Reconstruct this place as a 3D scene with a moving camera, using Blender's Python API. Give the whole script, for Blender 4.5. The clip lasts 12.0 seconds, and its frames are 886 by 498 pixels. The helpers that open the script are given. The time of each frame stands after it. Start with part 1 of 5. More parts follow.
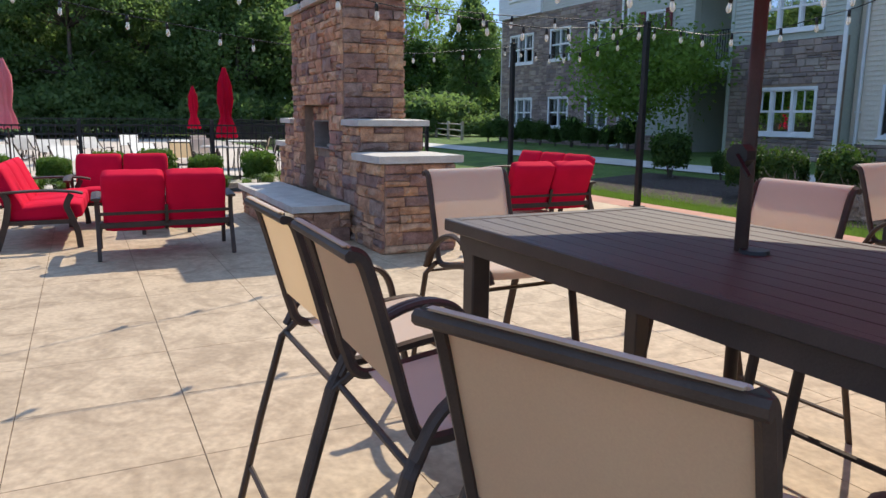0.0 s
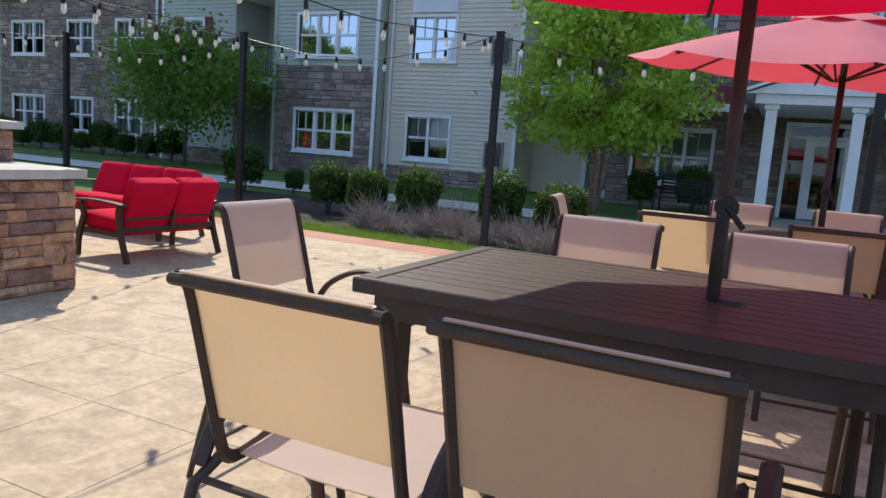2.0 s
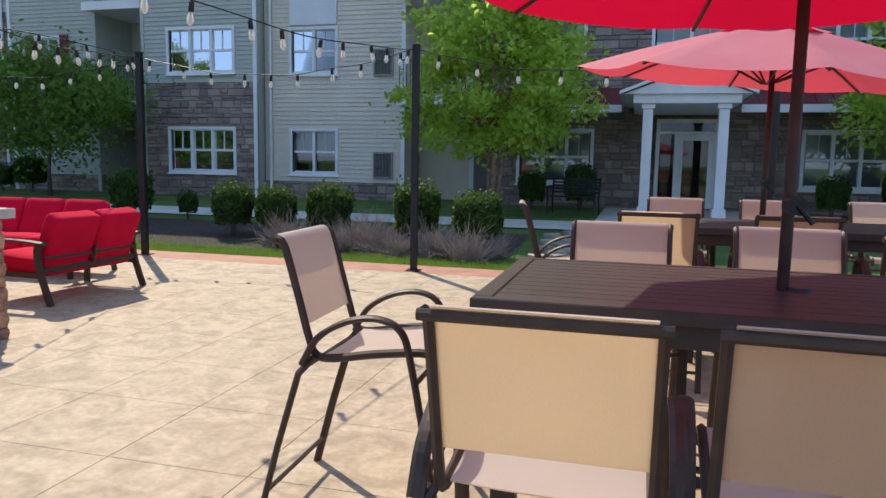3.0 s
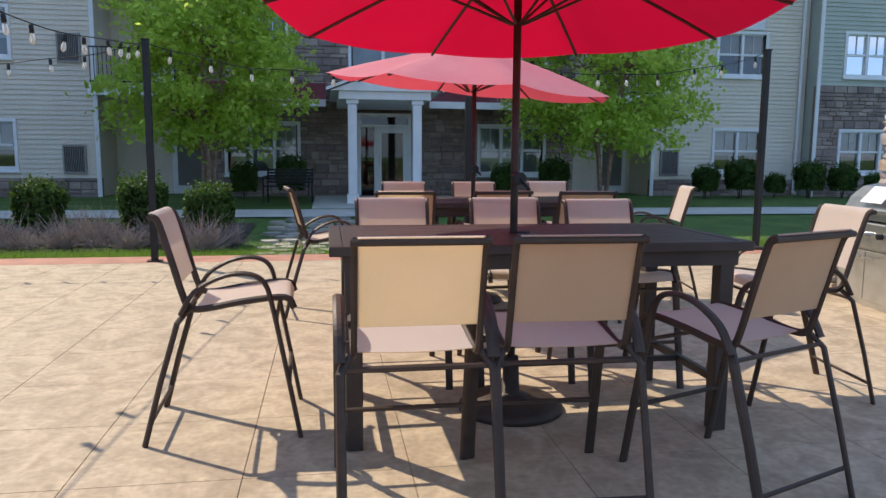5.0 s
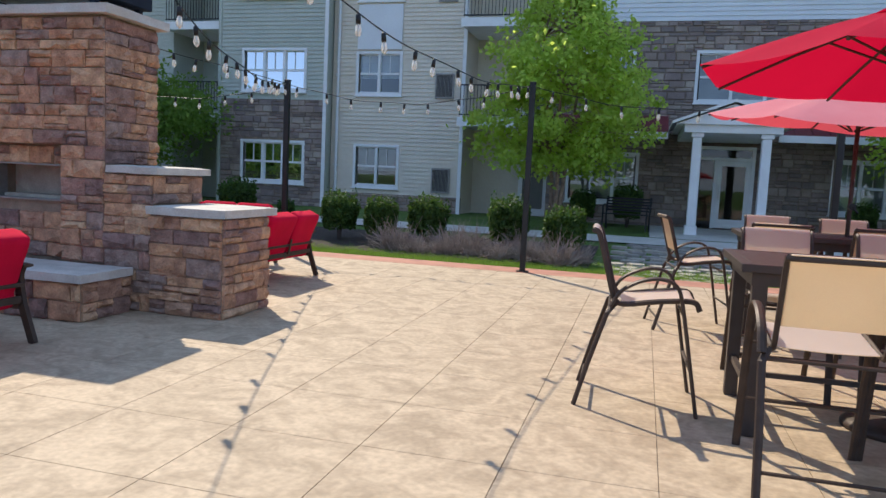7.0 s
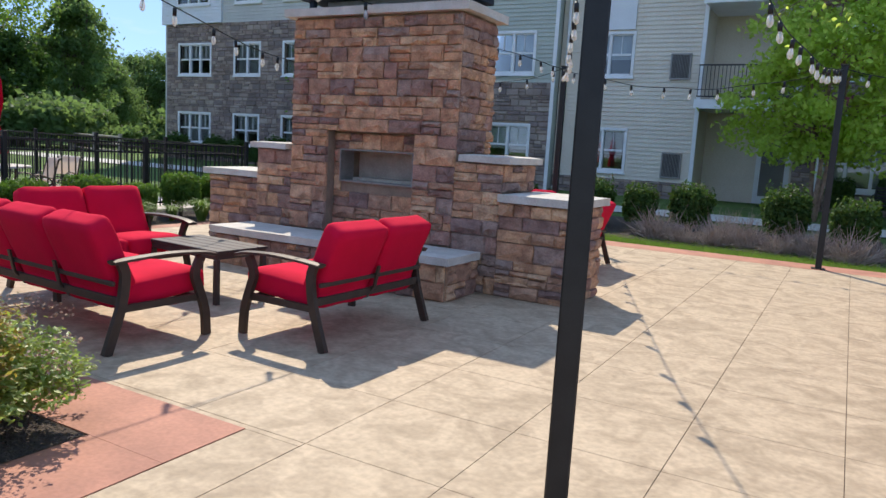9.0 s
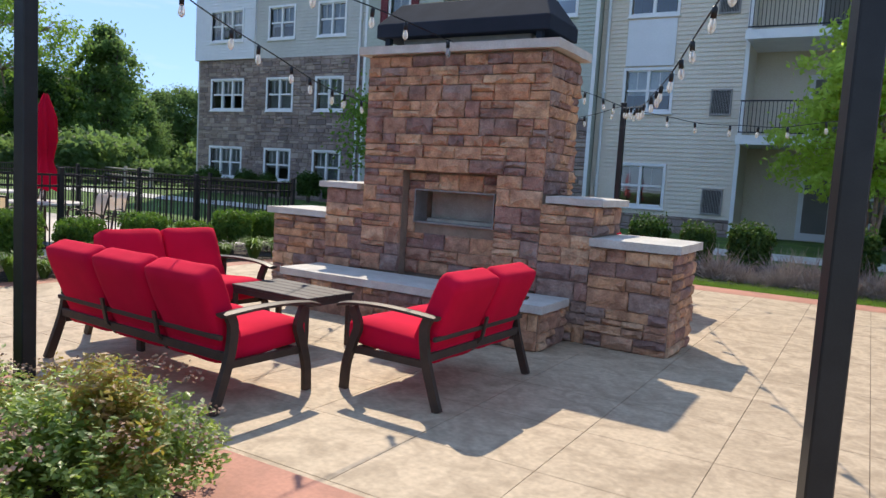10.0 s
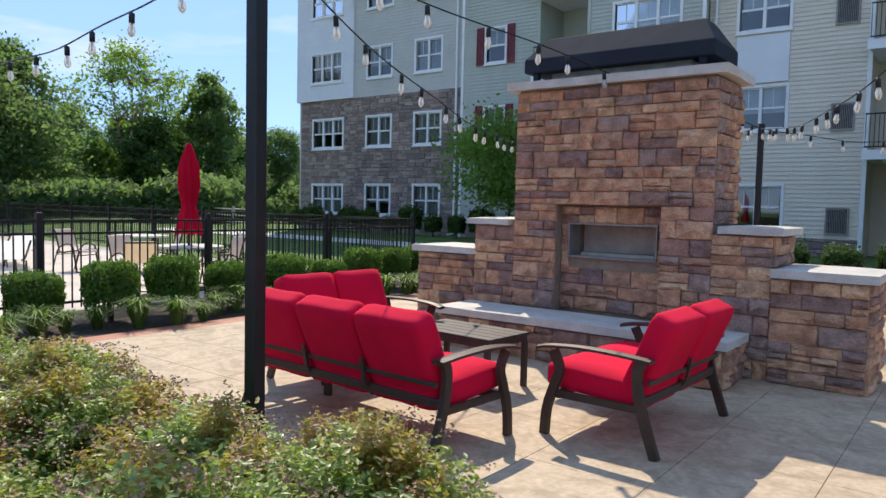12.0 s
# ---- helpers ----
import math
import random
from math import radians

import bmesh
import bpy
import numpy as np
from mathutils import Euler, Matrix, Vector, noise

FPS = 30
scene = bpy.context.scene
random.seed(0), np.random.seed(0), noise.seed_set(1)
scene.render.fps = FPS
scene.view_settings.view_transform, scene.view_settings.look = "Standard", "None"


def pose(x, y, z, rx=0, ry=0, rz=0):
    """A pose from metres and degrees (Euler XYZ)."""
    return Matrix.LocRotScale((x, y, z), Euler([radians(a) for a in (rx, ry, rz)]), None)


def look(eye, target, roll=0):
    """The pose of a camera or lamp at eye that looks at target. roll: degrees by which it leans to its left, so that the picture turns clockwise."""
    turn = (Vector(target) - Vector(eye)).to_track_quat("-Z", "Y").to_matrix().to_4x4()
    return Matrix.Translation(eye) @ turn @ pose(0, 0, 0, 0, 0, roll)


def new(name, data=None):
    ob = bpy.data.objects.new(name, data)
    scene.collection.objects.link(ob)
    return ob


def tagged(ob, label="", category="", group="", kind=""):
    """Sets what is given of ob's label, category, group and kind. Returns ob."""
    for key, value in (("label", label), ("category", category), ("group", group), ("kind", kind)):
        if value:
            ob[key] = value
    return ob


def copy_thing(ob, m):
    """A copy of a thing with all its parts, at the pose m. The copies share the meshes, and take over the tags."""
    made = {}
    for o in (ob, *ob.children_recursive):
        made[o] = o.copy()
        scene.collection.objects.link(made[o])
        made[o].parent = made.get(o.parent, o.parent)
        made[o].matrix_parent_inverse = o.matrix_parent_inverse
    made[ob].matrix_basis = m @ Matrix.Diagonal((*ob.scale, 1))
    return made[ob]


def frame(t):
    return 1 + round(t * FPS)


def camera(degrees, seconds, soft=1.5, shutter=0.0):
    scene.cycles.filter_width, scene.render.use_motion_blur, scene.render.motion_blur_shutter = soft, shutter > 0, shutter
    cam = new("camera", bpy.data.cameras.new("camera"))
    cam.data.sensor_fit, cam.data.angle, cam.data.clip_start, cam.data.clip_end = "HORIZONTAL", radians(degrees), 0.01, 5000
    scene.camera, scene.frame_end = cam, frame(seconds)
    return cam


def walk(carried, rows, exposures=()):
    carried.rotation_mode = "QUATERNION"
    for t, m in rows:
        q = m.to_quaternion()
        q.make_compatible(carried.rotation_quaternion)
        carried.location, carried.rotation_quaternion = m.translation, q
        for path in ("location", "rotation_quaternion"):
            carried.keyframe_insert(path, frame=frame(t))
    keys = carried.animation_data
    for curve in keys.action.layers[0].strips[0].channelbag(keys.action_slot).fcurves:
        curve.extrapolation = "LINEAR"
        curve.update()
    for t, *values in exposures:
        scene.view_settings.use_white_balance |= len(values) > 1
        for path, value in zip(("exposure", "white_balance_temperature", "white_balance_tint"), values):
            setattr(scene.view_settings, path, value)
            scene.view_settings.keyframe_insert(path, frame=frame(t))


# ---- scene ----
cam = camera(63.4, 12.0)
PATH = [
    (0, (0.49, 2.42, 1.384), (-1.269, 3.3, 1.022), 0.5),
    (0.5, (0.27, 2.299, 1.388), (-1.184, 3.623, 1.025), 1.0),
    (1, (-0.142, 2.243, 1.371), (-1.306, 3.837, 1.052), 2.9),
    (1.5, (-0.446, 2.025, 1.389), (-1.429, 3.74, 1.088), 4.0),
    (2, (-0.876, 1.862, 1.397), (-1.723, 3.652, 1.116), 4.2),
    (2.5, (-1.227, 1.678, 1.395), (-1.928, 3.534, 1.147), 3.2),
    (3, (-1.549, 1.544, 1.405), (-2.066, 3.46, 1.163), 1.0),
    (3.5, (-1.767, 1.313, 1.382), (-1.841, 3.295, 1.125), -0.4),
    (5.5, (-2.07, 0.149, 1.406), (-1.748, 2.107, 1.155), 0.4),
    (6, (-2.126, -0.153, 1.437), (-1.991, 1.834, 1.249), 1.5),
    (6.5, (-2.324, -0.356, 1.418), (-2.505, 1.629, 1.254), 2.0),
    (7, (-2.587, -0.533, 1.384), (-3.116, 1.386, 1.184), 2.7),
    (7.5, (-2.947, -0.698, 1.376), (-3.713, 1.131, 1.114), 2.6),
    (9.5, (-4.4, -1.246, 1.425), (-5.387, 0.475, 1.164), 3.4),
    (10, (-4.77, -1.253, 1.445), (-5.781, 0.461, 1.252), 3.5),
    (10.5, (-5.063, -1.354, 1.463), (-6.083, 0.36, 1.316), 3.4),
    (11, (-5.267, -1.405, 1.468), (-6.288, 0.311, 1.349), 3.1),
    (11.5, (-5.387, -1.471, 1.481), (-6.445, 0.222, 1.364), 2.4),
    (12, (-5.449, -1.597, 1.49), (-6.658, -0.009, 1.366), 1.3),
]
walk(cam, [(t, look(e, g, r)) for t, e, g, r in PATH], exposures=[(0, 1.24), (12, 1.31)])

# ---- light ----
SUN_WAY = Vector((-0.60, 0.66, 1.0)).normalized()
world = bpy.data.worlds.new("sky")
scene.world = world
world.use_nodes = True
wn, wl = world.node_tree.nodes, world.node_tree.links
sky = wn.new("ShaderNodeTexSky")
sky.sky_type, sky.sun_disc = "NISHITA", False
sky.sun_elevation, sky.sun_rotation = math.asin(SUN_WAY.z), math.atan2(SUN_WAY.x, SUN_WAY.y)
sky.air_density, sky.dust_density, sky.ozone_density = 0.85, 0.05, 3.0
# a few thin clouds low over the trees
wtc = wn.new("ShaderNodeTexCoord")
wmap = wn.new("ShaderNodeMapping")
wmap.inputs["Scale"].default_value = (2.2, 2.2, 11.0)
wnoise = wn.new("ShaderNodeTexNoise")
wnoise.inputs["Scale"].default_value, wnoise.inputs["Detail"].default_value = 1.6, 7
wramp = wn.new("ShaderNodeValToRGB")
wramp.color_ramp.elements[0].position, wramp.color_ramp.elements[1].position = 0.55, 0.80
wmix = wn.new("ShaderNodeMix")
wmix.data_type = "RGBA"
wmix.inputs[7].default_value = (2.75, 2.85, 3.0, 1)
wl.new(wtc.outputs["Generated"], wmap.inputs["Vector"])
wl.new(wmap.outputs["Vector"], wnoise.inputs["Vector"])
wl.new(wnoise.outputs["Fac"], wramp.inputs["Fac"])
wl.new(wramp.outputs["Color"], wmix.inputs[0])
wtint = wn.new("ShaderNodeMix")
wtint.data_type, wtint.blend_type = "RGBA", "MULTIPLY"
wtint.inputs[0].default_value = 1.0
wtint.inputs[7].default_value = (0.80, 0.86, 0.97, 1)
wl.new(sky.outputs["Color"], wtint.inputs[6])
# clear blue dome, paler where the scattering is strong
wdome = wn.new("ShaderNodeMix")
wdome.data_type = "RGBA"
wdome.inputs[0].default_value = 0.82
wdome.inputs[7].default_value = (1.02, 1.60, 2.75, 1)
wl.new(wtint.outputs[2], wdome.inputs[6])
wl.new(wdome.outputs[2], wmix.inputs[6])
wl.new(wmix.outputs[2], wn["Background"].inputs["Color"])
wn["Background"].inputs["Strength"].default_value = 0.15
sun = new("sun", bpy.data.lights.new("sun", "SUN"))
sun.data.energy, sun.data.angle, sun.data.color = 2.2, radians(0.55), (1.0, 0.90, 0.74)
sun.matrix_world = look(SUN_WAY * 50, (0, 0, 0))


# ---- materials ----
def mat(name, base, second=None, rough=0.6, metal=0.0, scale=8.0, bump=0.2, fine=60.0, vary="", spread=None, translucent=None, bump_dist=0.01, fine_mix=0.25, contrast=(0.35, 0.65), gloss=0.5, warp=0.0):
    """Two-scale noise colour with relief. vary: 'object' or 'island' picks from the spread colours piece by piece."""
    m = bpy.data.materials.new(name)
    m.use_nodes = True
    n, l = m.node_tree.nodes, m.node_tree.links
    b = n["Principled BSDF"]
    b.inputs["Roughness"].default_value, b.inputs["Metallic"].default_value = rough, metal
    b.inputs["Specular IOR Level"].default_value = gloss
    pos = n.new("ShaderNodeNewGeometry")
    big = n.new("ShaderNodeTexNoise")
    big.inputs["Scale"].default_value, big.inputs["Detail"].default_value = scale, 7
    big.inputs["Distortion"].default_value = warp
    small = n.new("ShaderNodeTexNoise")
    small.inputs["Scale"].default_value, small.inputs["Detail"].default_value = fine, 4
    l.new(pos.outputs["Position"], big.inputs["Vector"])
    l.new(pos.outputs["Position"], small.inputs["Vector"])
    ramp = n.new("ShaderNodeValToRGB")
    ramp.color_ramp.elements[0].position, ramp.color_ramp.elements[1].position = contrast
    second = second or tuple(c * 0.75 for c in base)
    ramp.color_ramp.elements[0].color, ramp.color_ramp.elements[1].color = (*second, 1), (*base, 1)
    l.new(big.outputs["Fac"], ramp.inputs["Fac"])
    colour = ramp.outputs["Color"]
    if vary:
        pick = n.new("ShaderNodeValToRGB")
        pick.color_ramp.interpolation = "CONSTANT" if len(spread) > 3 else "LINEAR"
        while len(pick.color_ramp.elements) < len(spread):
            pick.color_ramp.elements.new(0.5)
        for i, c in enumerate(spread):
            pick.color_ramp.elements[i].position = i / len(spread)
            pick.color_ramp.elements[i].color = (*c, 1)
        if vary == "object":
            info = n.new("ShaderNodeObjectInfo")
            l.new(info.outputs["Random"], pick.inputs["Fac"])
        else:
            l.new(pos.outputs["Random Per Island"], pick.inputs["Fac"])
        mul = n.new("ShaderNodeMix")
        mul.data_type, mul.blend_type = "RGBA", "MULTIPLY"
        mul.inputs[0].default_value = 1.0
        l.new(pick.outputs["Color"], mul.inputs[6])
        l.new(colour, mul.inputs[7])
        colour = mul.outputs[2]
    grain = n.new("ShaderNodeMix")
    grain.data_type, grain.blend_type = "RGBA", "OVERLAY"
    grain.inputs[0].default_value = fine_mix
    l.new(colour, grain.inputs[6])
    l.new(small.outputs["Fac"], grain.inputs[7])
    l.new(grain.outputs[2], b.inputs["Base Color"])
    if bump:
        bp = n.new("ShaderNodeBump")
        bp.inputs["Strength"].default_value, bp.inputs["Distance"].default_value = bump, bump_dist
        l.new(small.outputs["Fac"], bp.inputs["Height"])
        l.new(bp.outputs["Normal"], b.inputs["Normal"])
    if translucent:
        tr = n.new("ShaderNodeBsdfTranslucent")
        tr.inputs["Color"].default_value = (*translucent[:3], 1)
        mix = n.new("ShaderNodeMixShader")
        mix.inputs[0].default_value = translucent[3]
        l.new(b.outputs[0], mix.inputs[1])
        l.new(tr.outputs[0], mix.inputs[2])
        l.new(mix.outputs[0], n["Material Output"].inputs["Surface"])
    return m


CONCRETE = mat("stamped_concrete", (0.475, 0.36, 0.24), (0.325, 0.238, 0.152), 0.72, scale=3.4, fine=26, bump=0.3, fine_mix=0.35, contrast=(0.32, 0.62), warp=1.6)
JOINT = mat("joint_grout", (0.20, 0.145, 0.10), rough=0.9)
REDCON = mat("terracotta_concrete", (0.46, 0.20, 0.13), (0.34, 0.145, 0.095), 0.75, scale=3, fine=40)
WALKCON = mat("pale_concrete", (0.55, 0.53, 0.48), (0.45, 0.43, 0.39), 0.8, scale=2, fine=50)
DECK = mat("pool_deck_concrete", (0.58, 0.50, 0.42), (0.47, 0.40, 0.33), 0.8, scale=1.2, fine=30)
GRASS = mat("lawn", (0.115, 0.20, 0.03), (0.07, 0.135, 0.02), 0.9, scale=1.4, fine=90, bump=0.9, bump_dist=0.04, fine_mix=0.6)
BLADE = mat("grass_blades", (0.16, 0.26, 0.04), (0.09, 0.16, 0.03), 0.7, scale=3, bump=0, translucent=(0.25, 0.40, 0.05, 0.4))
MULCH = mat("bark_mulch", (0.10, 0.072, 0.055), (0.05, 0.036, 0.03), 0.95, scale=14, fine=70, bump=1.0, bump_dist=0.05, fine_mix=0.7)
STONES = ((0.64, 0.39, 0.24), (0.56, 0.315, 0.19), (0.46, 0.27, 0.185), (0.34, 0.21, 0.165), (0.66, 0.43, 0.265), (0.29, 0.185, 0.16), (0.50, 0.30, 0.195), (0.40, 0.235, 0.185), (0.60, 0.35, 0.205), (0.37, 0.26, 0.215))
STONE = mat("ledge_stone", (1.08, 1.03, 0.98), (0.62, 0.55, 0.52), 0.85, scale=9, fine=55, bump=1.0, bump_dist=0.02, vary="object", spread=STONES, fine_mix=0.45)
STONE_R = mat("ledge_stone_rest", (1.08, 1.03, 0.98), (0.62, 0.55, 0.52), 0.85, scale=9, fine=55, bump=1.0, bump_dist=0.02, vary="island", spread=STONES, fine_mix=0.45)
MORTAR = mat("mortar", (0.30, 0.215, 0.15), rough=0.95, fine=90)
CAPSTONE = mat("cast_capstone", (0.56, 0.52, 0.46), (0.46, 0.42, 0.37), 0.8, scale=6, fine=70, bump=0.3)
FSTONE = mat("facade_stone", (1.0, 1.0, 1.0), (0.72, 0.70, 0.70), 0.9, scale=2.0, fine=20, bump=0.5, bump_dist=0.02, vary="island",
             spread=((0.38, 0.30, 0.255), (0.32, 0.245, 0.215), (0.24, 0.19, 0.175), (0.36, 0.275, 0.23), (0.28, 0.215, 0.195), (0.42, 0.34, 0.285)))
GREEN = mat("sage_siding", (0.46, 0.48, 0.41), (0.42, 0.44, 0.375), 0.7, scale=1.2, fine=25, bump=0.08)
TAN = mat("tan_siding", (0.72, 0.64, 0.52), (0.67, 0.59, 0.48), 0.7, scale=1.2, fine=25, bump=0.08)
GREY = mat("grey_siding", (0.54, 0.53, 0.48), (0.50, 0.49, 0.445), 0.7, scale=1.2, fine=25, bump=0.08)
WHITE = mat("white_trim", (0.80, 0.80, 0.79), (0.74, 0.74, 0.73), 0.55, scale=3, fine=30, bump=0.05)
WSIDE = mat("white_siding", (0.74, 0.75, 0.76), (0.69, 0.70, 0.71), 0.6, scale=1.2, fine=25, bump=0.05)
SHUTTER = mat("burgundy_paint", (0.20, 0.03, 0.04), rough=0.6, scale=5)
ROOFRED = mat("burgundy_metal_roof", (0.20, 0.035, 0.045), rough=0.4, scale=3)
# indoor dimness is put into this dark base colour
ROOM = mat("room_shade_tone", (0.20, 0.19, 0.17), rough=0.9, scale=0.6)
BLIND = mat("window_blind", (0.62, 0.62, 0.59), rough=0.8, scale=2)
VENT = mat("grille_metal", (0.30, 0.28, 0.26), rough=0.5, metal=0.3, scale=10)
BRONZE = mat("bronze_aluminium", (0.070, 0.046, 0.034), (0.050, 0.034, 0.026), 0.50, 0.15, scale=12, fine=220, bump=0.06, gloss=0.3)
TABLEM = mat("dark_table_slats", (0.062, 0.044, 0.036), (0.046, 0.033, 0.028), 0.45, 0.05, scale=6, fine=160, bump=0.12, gloss=0.4)
BLACK = mat("black_powder_coat", (0.018, 0.018, 0.019), (0.012, 0.012, 0.013), 0.42, 0.3, scale=9, fine=150, bump=0.05)
HOODM = mat("dark_sheet_metal", (0.030, 0.036, 0.048), (0.024, 0.029, 0.039), 0.8, 0.0, scale=4, fine=100, bump=0.05, gloss=0.08)
SLING = mat("mauve_grey_sling_mesh", (0.76, 0.69, 0.66), (0.71, 0.64, 0.61), 0.8, scale=4, fine=240, bump=0.3, bump_dist=0.003, gloss=0.2, translucent=(0.93, 0.85, 0.80, 0.55))
SLINGB = mat("tan_sling_mesh", (0.62, 0.485, 0.30), (0.54, 0.42, 0.255), 0.8, scale=4, fine=240, bump=0.3, bump_dist=0.003, gloss=0.2, translucent=(0.94, 0.80, 0.55, 0.55))
RED = mat("red_cushion_fabric", (0.62, 0.006, 0.040), (0.55, 0.005, 0.034), 0.9, gloss=0.12, scale=5, fine=260, bump=0.25, bump_dist=0.003)
CANOPY = mat("red_canopy_fabric", (0.56, 0.008, 0.045), (0.50, 0.007, 0.040), 0.85, gloss=0.12, scale=2, fine=200, bump=0.12, bump_dist=0.003, translucent=(0.60, 0.004, 0.035, 0.42))
CANOPY_F = mat("faded_canopy_fabric", (0.76, 0.30, 0.32), (0.70, 0.24, 0.27), 0.85, gloss=0.15, scale=2, fine=200, bump=0.12, bump_dist=0.003, translucent=(0.75, 0.03, 0.08, 0.35))
STEEL = mat("brushed_steel", (0.62, 0.62, 0.61), (0.52, 0.52, 0.51), 0.3, 0.95, scale=5, fine=150, bump=0.08)
RIVER = mat("rounded_fieldstone", (1, 1, 1), (0.75, 0.72, 0.7), 0.85, scale=6, fine=50, bump=0.6, vary="object", spread=((0.50, 0.38, 0.27), (0.42, 0.31, 0.25), (0.36, 0.31, 0.28), (0.55, 0.44, 0.33), (0.45, 0.34, 0.24)))
PATHST = mat("flagstone", (1, 1, 1), (0.75, 0.74, 0.72), 0.85, scale=3, fine=40, bump=0.5, vary="object", spread=((0.38, 0.34, 0.28), (0.33, 0.30, 0.26), (0.43, 0.38, 0.31), (0.30, 0.27, 0.24)))
LEAFSETS = dict(
    birch=mat("birch_leaves", (1, 1, 1), (0.6, 0.65, 0.6), 0.5, scale=0.9, bump=0, gloss=0.2, vary="island", spread=((0.12, 0.20, 0.03), (0.25, 0.36, 0.06), (0.42, 0.52, 0.12)), translucent=(0.72, 0.88, 0.16, 0.58)),
    dark=mat("maple_leaves", (1, 1, 1), (0.6, 0.65, 0.6), 0.5, scale=0.9, bump=0, gloss=0.2, vary="island", spread=((0.07, 0.13, 0.03), (0.11, 0.19, 0.04), (0.16, 0.25, 0.06)), translucent=(0.32, 0.50, 0.07, 0.45)),
    wood=mat("woodland_leaves", (1, 1, 1), (0.5, 0.55, 0.5), 0.6, scale=0.3, bump=0, gloss=0.2, vary="island", spread=((0.045, 0.09, 0.038), (0.075, 0.13, 0.05), (0.12, 0.185, 0.07)), translucent=(0.26, 0.40, 0.11, 0.42)),
    yew=mat("yew_needles", (1, 1, 1), (0.6, 0.6, 0.6), 0.6, scale=2, bump=0, gloss=0.2, vary="island", spread=((0.022, 0.052, 0.016), (0.035, 0.08, 0.02), (0.085, 0.15, 0.03)), translucent=(0.12, 0.22, 0.03, 0.25)),
    box=mat("boxwood_leaves", (1, 1, 1), (0.6, 0.6, 0.6), 0.5, scale=2, bump=0, gloss=0.2, vary="island", spread=((0.035, 0.08, 0.016), (0.065, 0.135, 0.024), (0.13, 0.23, 0.035)), translucent=(0.20, 0.36, 0.04, 0.3)),
    spirea=mat("spirea_leaves", (1, 1, 1), (0.45, 0.50, 0.42), 0.42, scale=5, bump=0, gloss=0.45, vary="island", spread=((0.17, 0.25, 0.06), (0.29, 0.37, 0.09), (0.42, 0.47, 0.16)), translucent=(0.46, 0.60, 0.10, 0.38)),
    gold=mat("golden_spirea_leaves", (1, 1, 1), (0.55, 0.5, 0.42), 0.5, scale=5, bump=0, gloss=0.35, vary="island", spread=((0.40, 0.38, 0.06), (0.46, 0.33, 0.08), (0.38, 0.20, 0.09)), translucent=(0.60, 0.52, 0.08, 0.4)),
    bloom=mat("dried_flower_heads", (1, 1, 1), (0.7, 0.7, 0.7), 0.8, scale=3, bump=0, gloss=0.2, vary="island", spread=((0.42, 0.25, 0.17), (0.50, 0.33, 0.21), (0.33, 0.19, 0.13))),
    twig=mat("bare_twigs", (0.42, 0.34, 0.28), (0.26, 0.20, 0.165), 0.9, scale=4, bump=0),
    daylily=mat("strap_leaves", (0.13, 0.22, 0.04), (0.09, 0.16, 0.03), 0.6, scale=3, bump=0, translucent=(0.25, 0.40, 0.06, 0.35)),
)
BARK = mat("birch_bark", (0.40, 0.26, 0.19), (0.22, 0.14, 0.10), 0.9, scale=9, fine=40, bump=0.8, bump_dist=0.02)
BARKD = mat("grey_bark", (0.13, 0.105, 0.085), (0.08, 0.065, 0.055), 0.95, scale=6, fine=30, bump=0.8, bump_dist=0.02)
RAILWOOD = mat("weathered_rail_wood", (0.42, 0.37, 0.30), (0.30, 0.26, 0.21), 0.9, scale=5, fine=60, bump=0.5)


def glass(name, tint, rough=0.02, ior=1.7):
    m = bpy.data.materials.new(name)
    m.use_nodes = True
    n, l = m.node_tree.nodes, m.node_tree.links
    clear, gloss, mix, fres = n.new("ShaderNodeBsdfTransparent"), n.new("ShaderNodeBsdfGlossy"), n.new("ShaderNodeMixShader"), n.new("ShaderNodeFresnel")
    clear.inputs["Color"].default_value = (*tint, 1)
    gloss.inputs["Roughness"].default_value = rough
    fres.inputs["IOR"].default_value = ior
    l.new(fres.outputs[0], mix.inputs[0])
    l.new(clear.outputs[0], mix.inputs[1])
    l.new(gloss.outputs[0], mix.inputs[2])
    l.new(mix.outputs[0], n["Material Output"].inputs["Surface"])
    return m


PANE = glass("window_glass", (0.66, 0.72, 0.74), ior=2.2)
BULBG = glass("bulb_glass", (0.97, 0.97, 0.96), ior=1.8)
bn, bl = BULBG.node_tree.nodes, BULBG.node_tree.links
sheen, haze_mix = bn.new("ShaderNodeBsdfTranslucent"), bn.new("ShaderNodeMixShader")
sheen.inputs["Color"].default_value = (0.9, 0.9, 0.88, 1)
haze_mix.inputs[0].default_value = 0.30
bl.new(bn["Mix Shader"].outputs[0], haze_mix.inputs[1])
bl.new(sheen.outputs[0], haze_mix.inputs[2])
bl.new(haze_mix.outputs[0], bn["Material Output"].inputs["Surface"])
FIREG = glass("smoked_glass", (0.35, 0.33, 0.30))


# ---- mesh helpers ----
def box(bm, x0, x1, y0, y1, z0, z1, bevel=0.0, m=None, seg=1):
    t = Matrix.LocRotScale(((x0 + x1) / 2, (y0 + y1) / 2, (z0 + z1) / 2), None, (abs(x1 - x0), abs(y1 - y0), abs(z1 - z0)))
    made = bmesh.ops.create_cube(bm, size=1, matrix=(m @ t) if m else t)
    if bevel:
        edges = list({e for v in made["verts"] for e in v.link_edges})
        bmesh.ops.bevel(bm, geom=edges, offset=bevel, segments=seg, affect="EDGES", profile=0.6)
    return bm


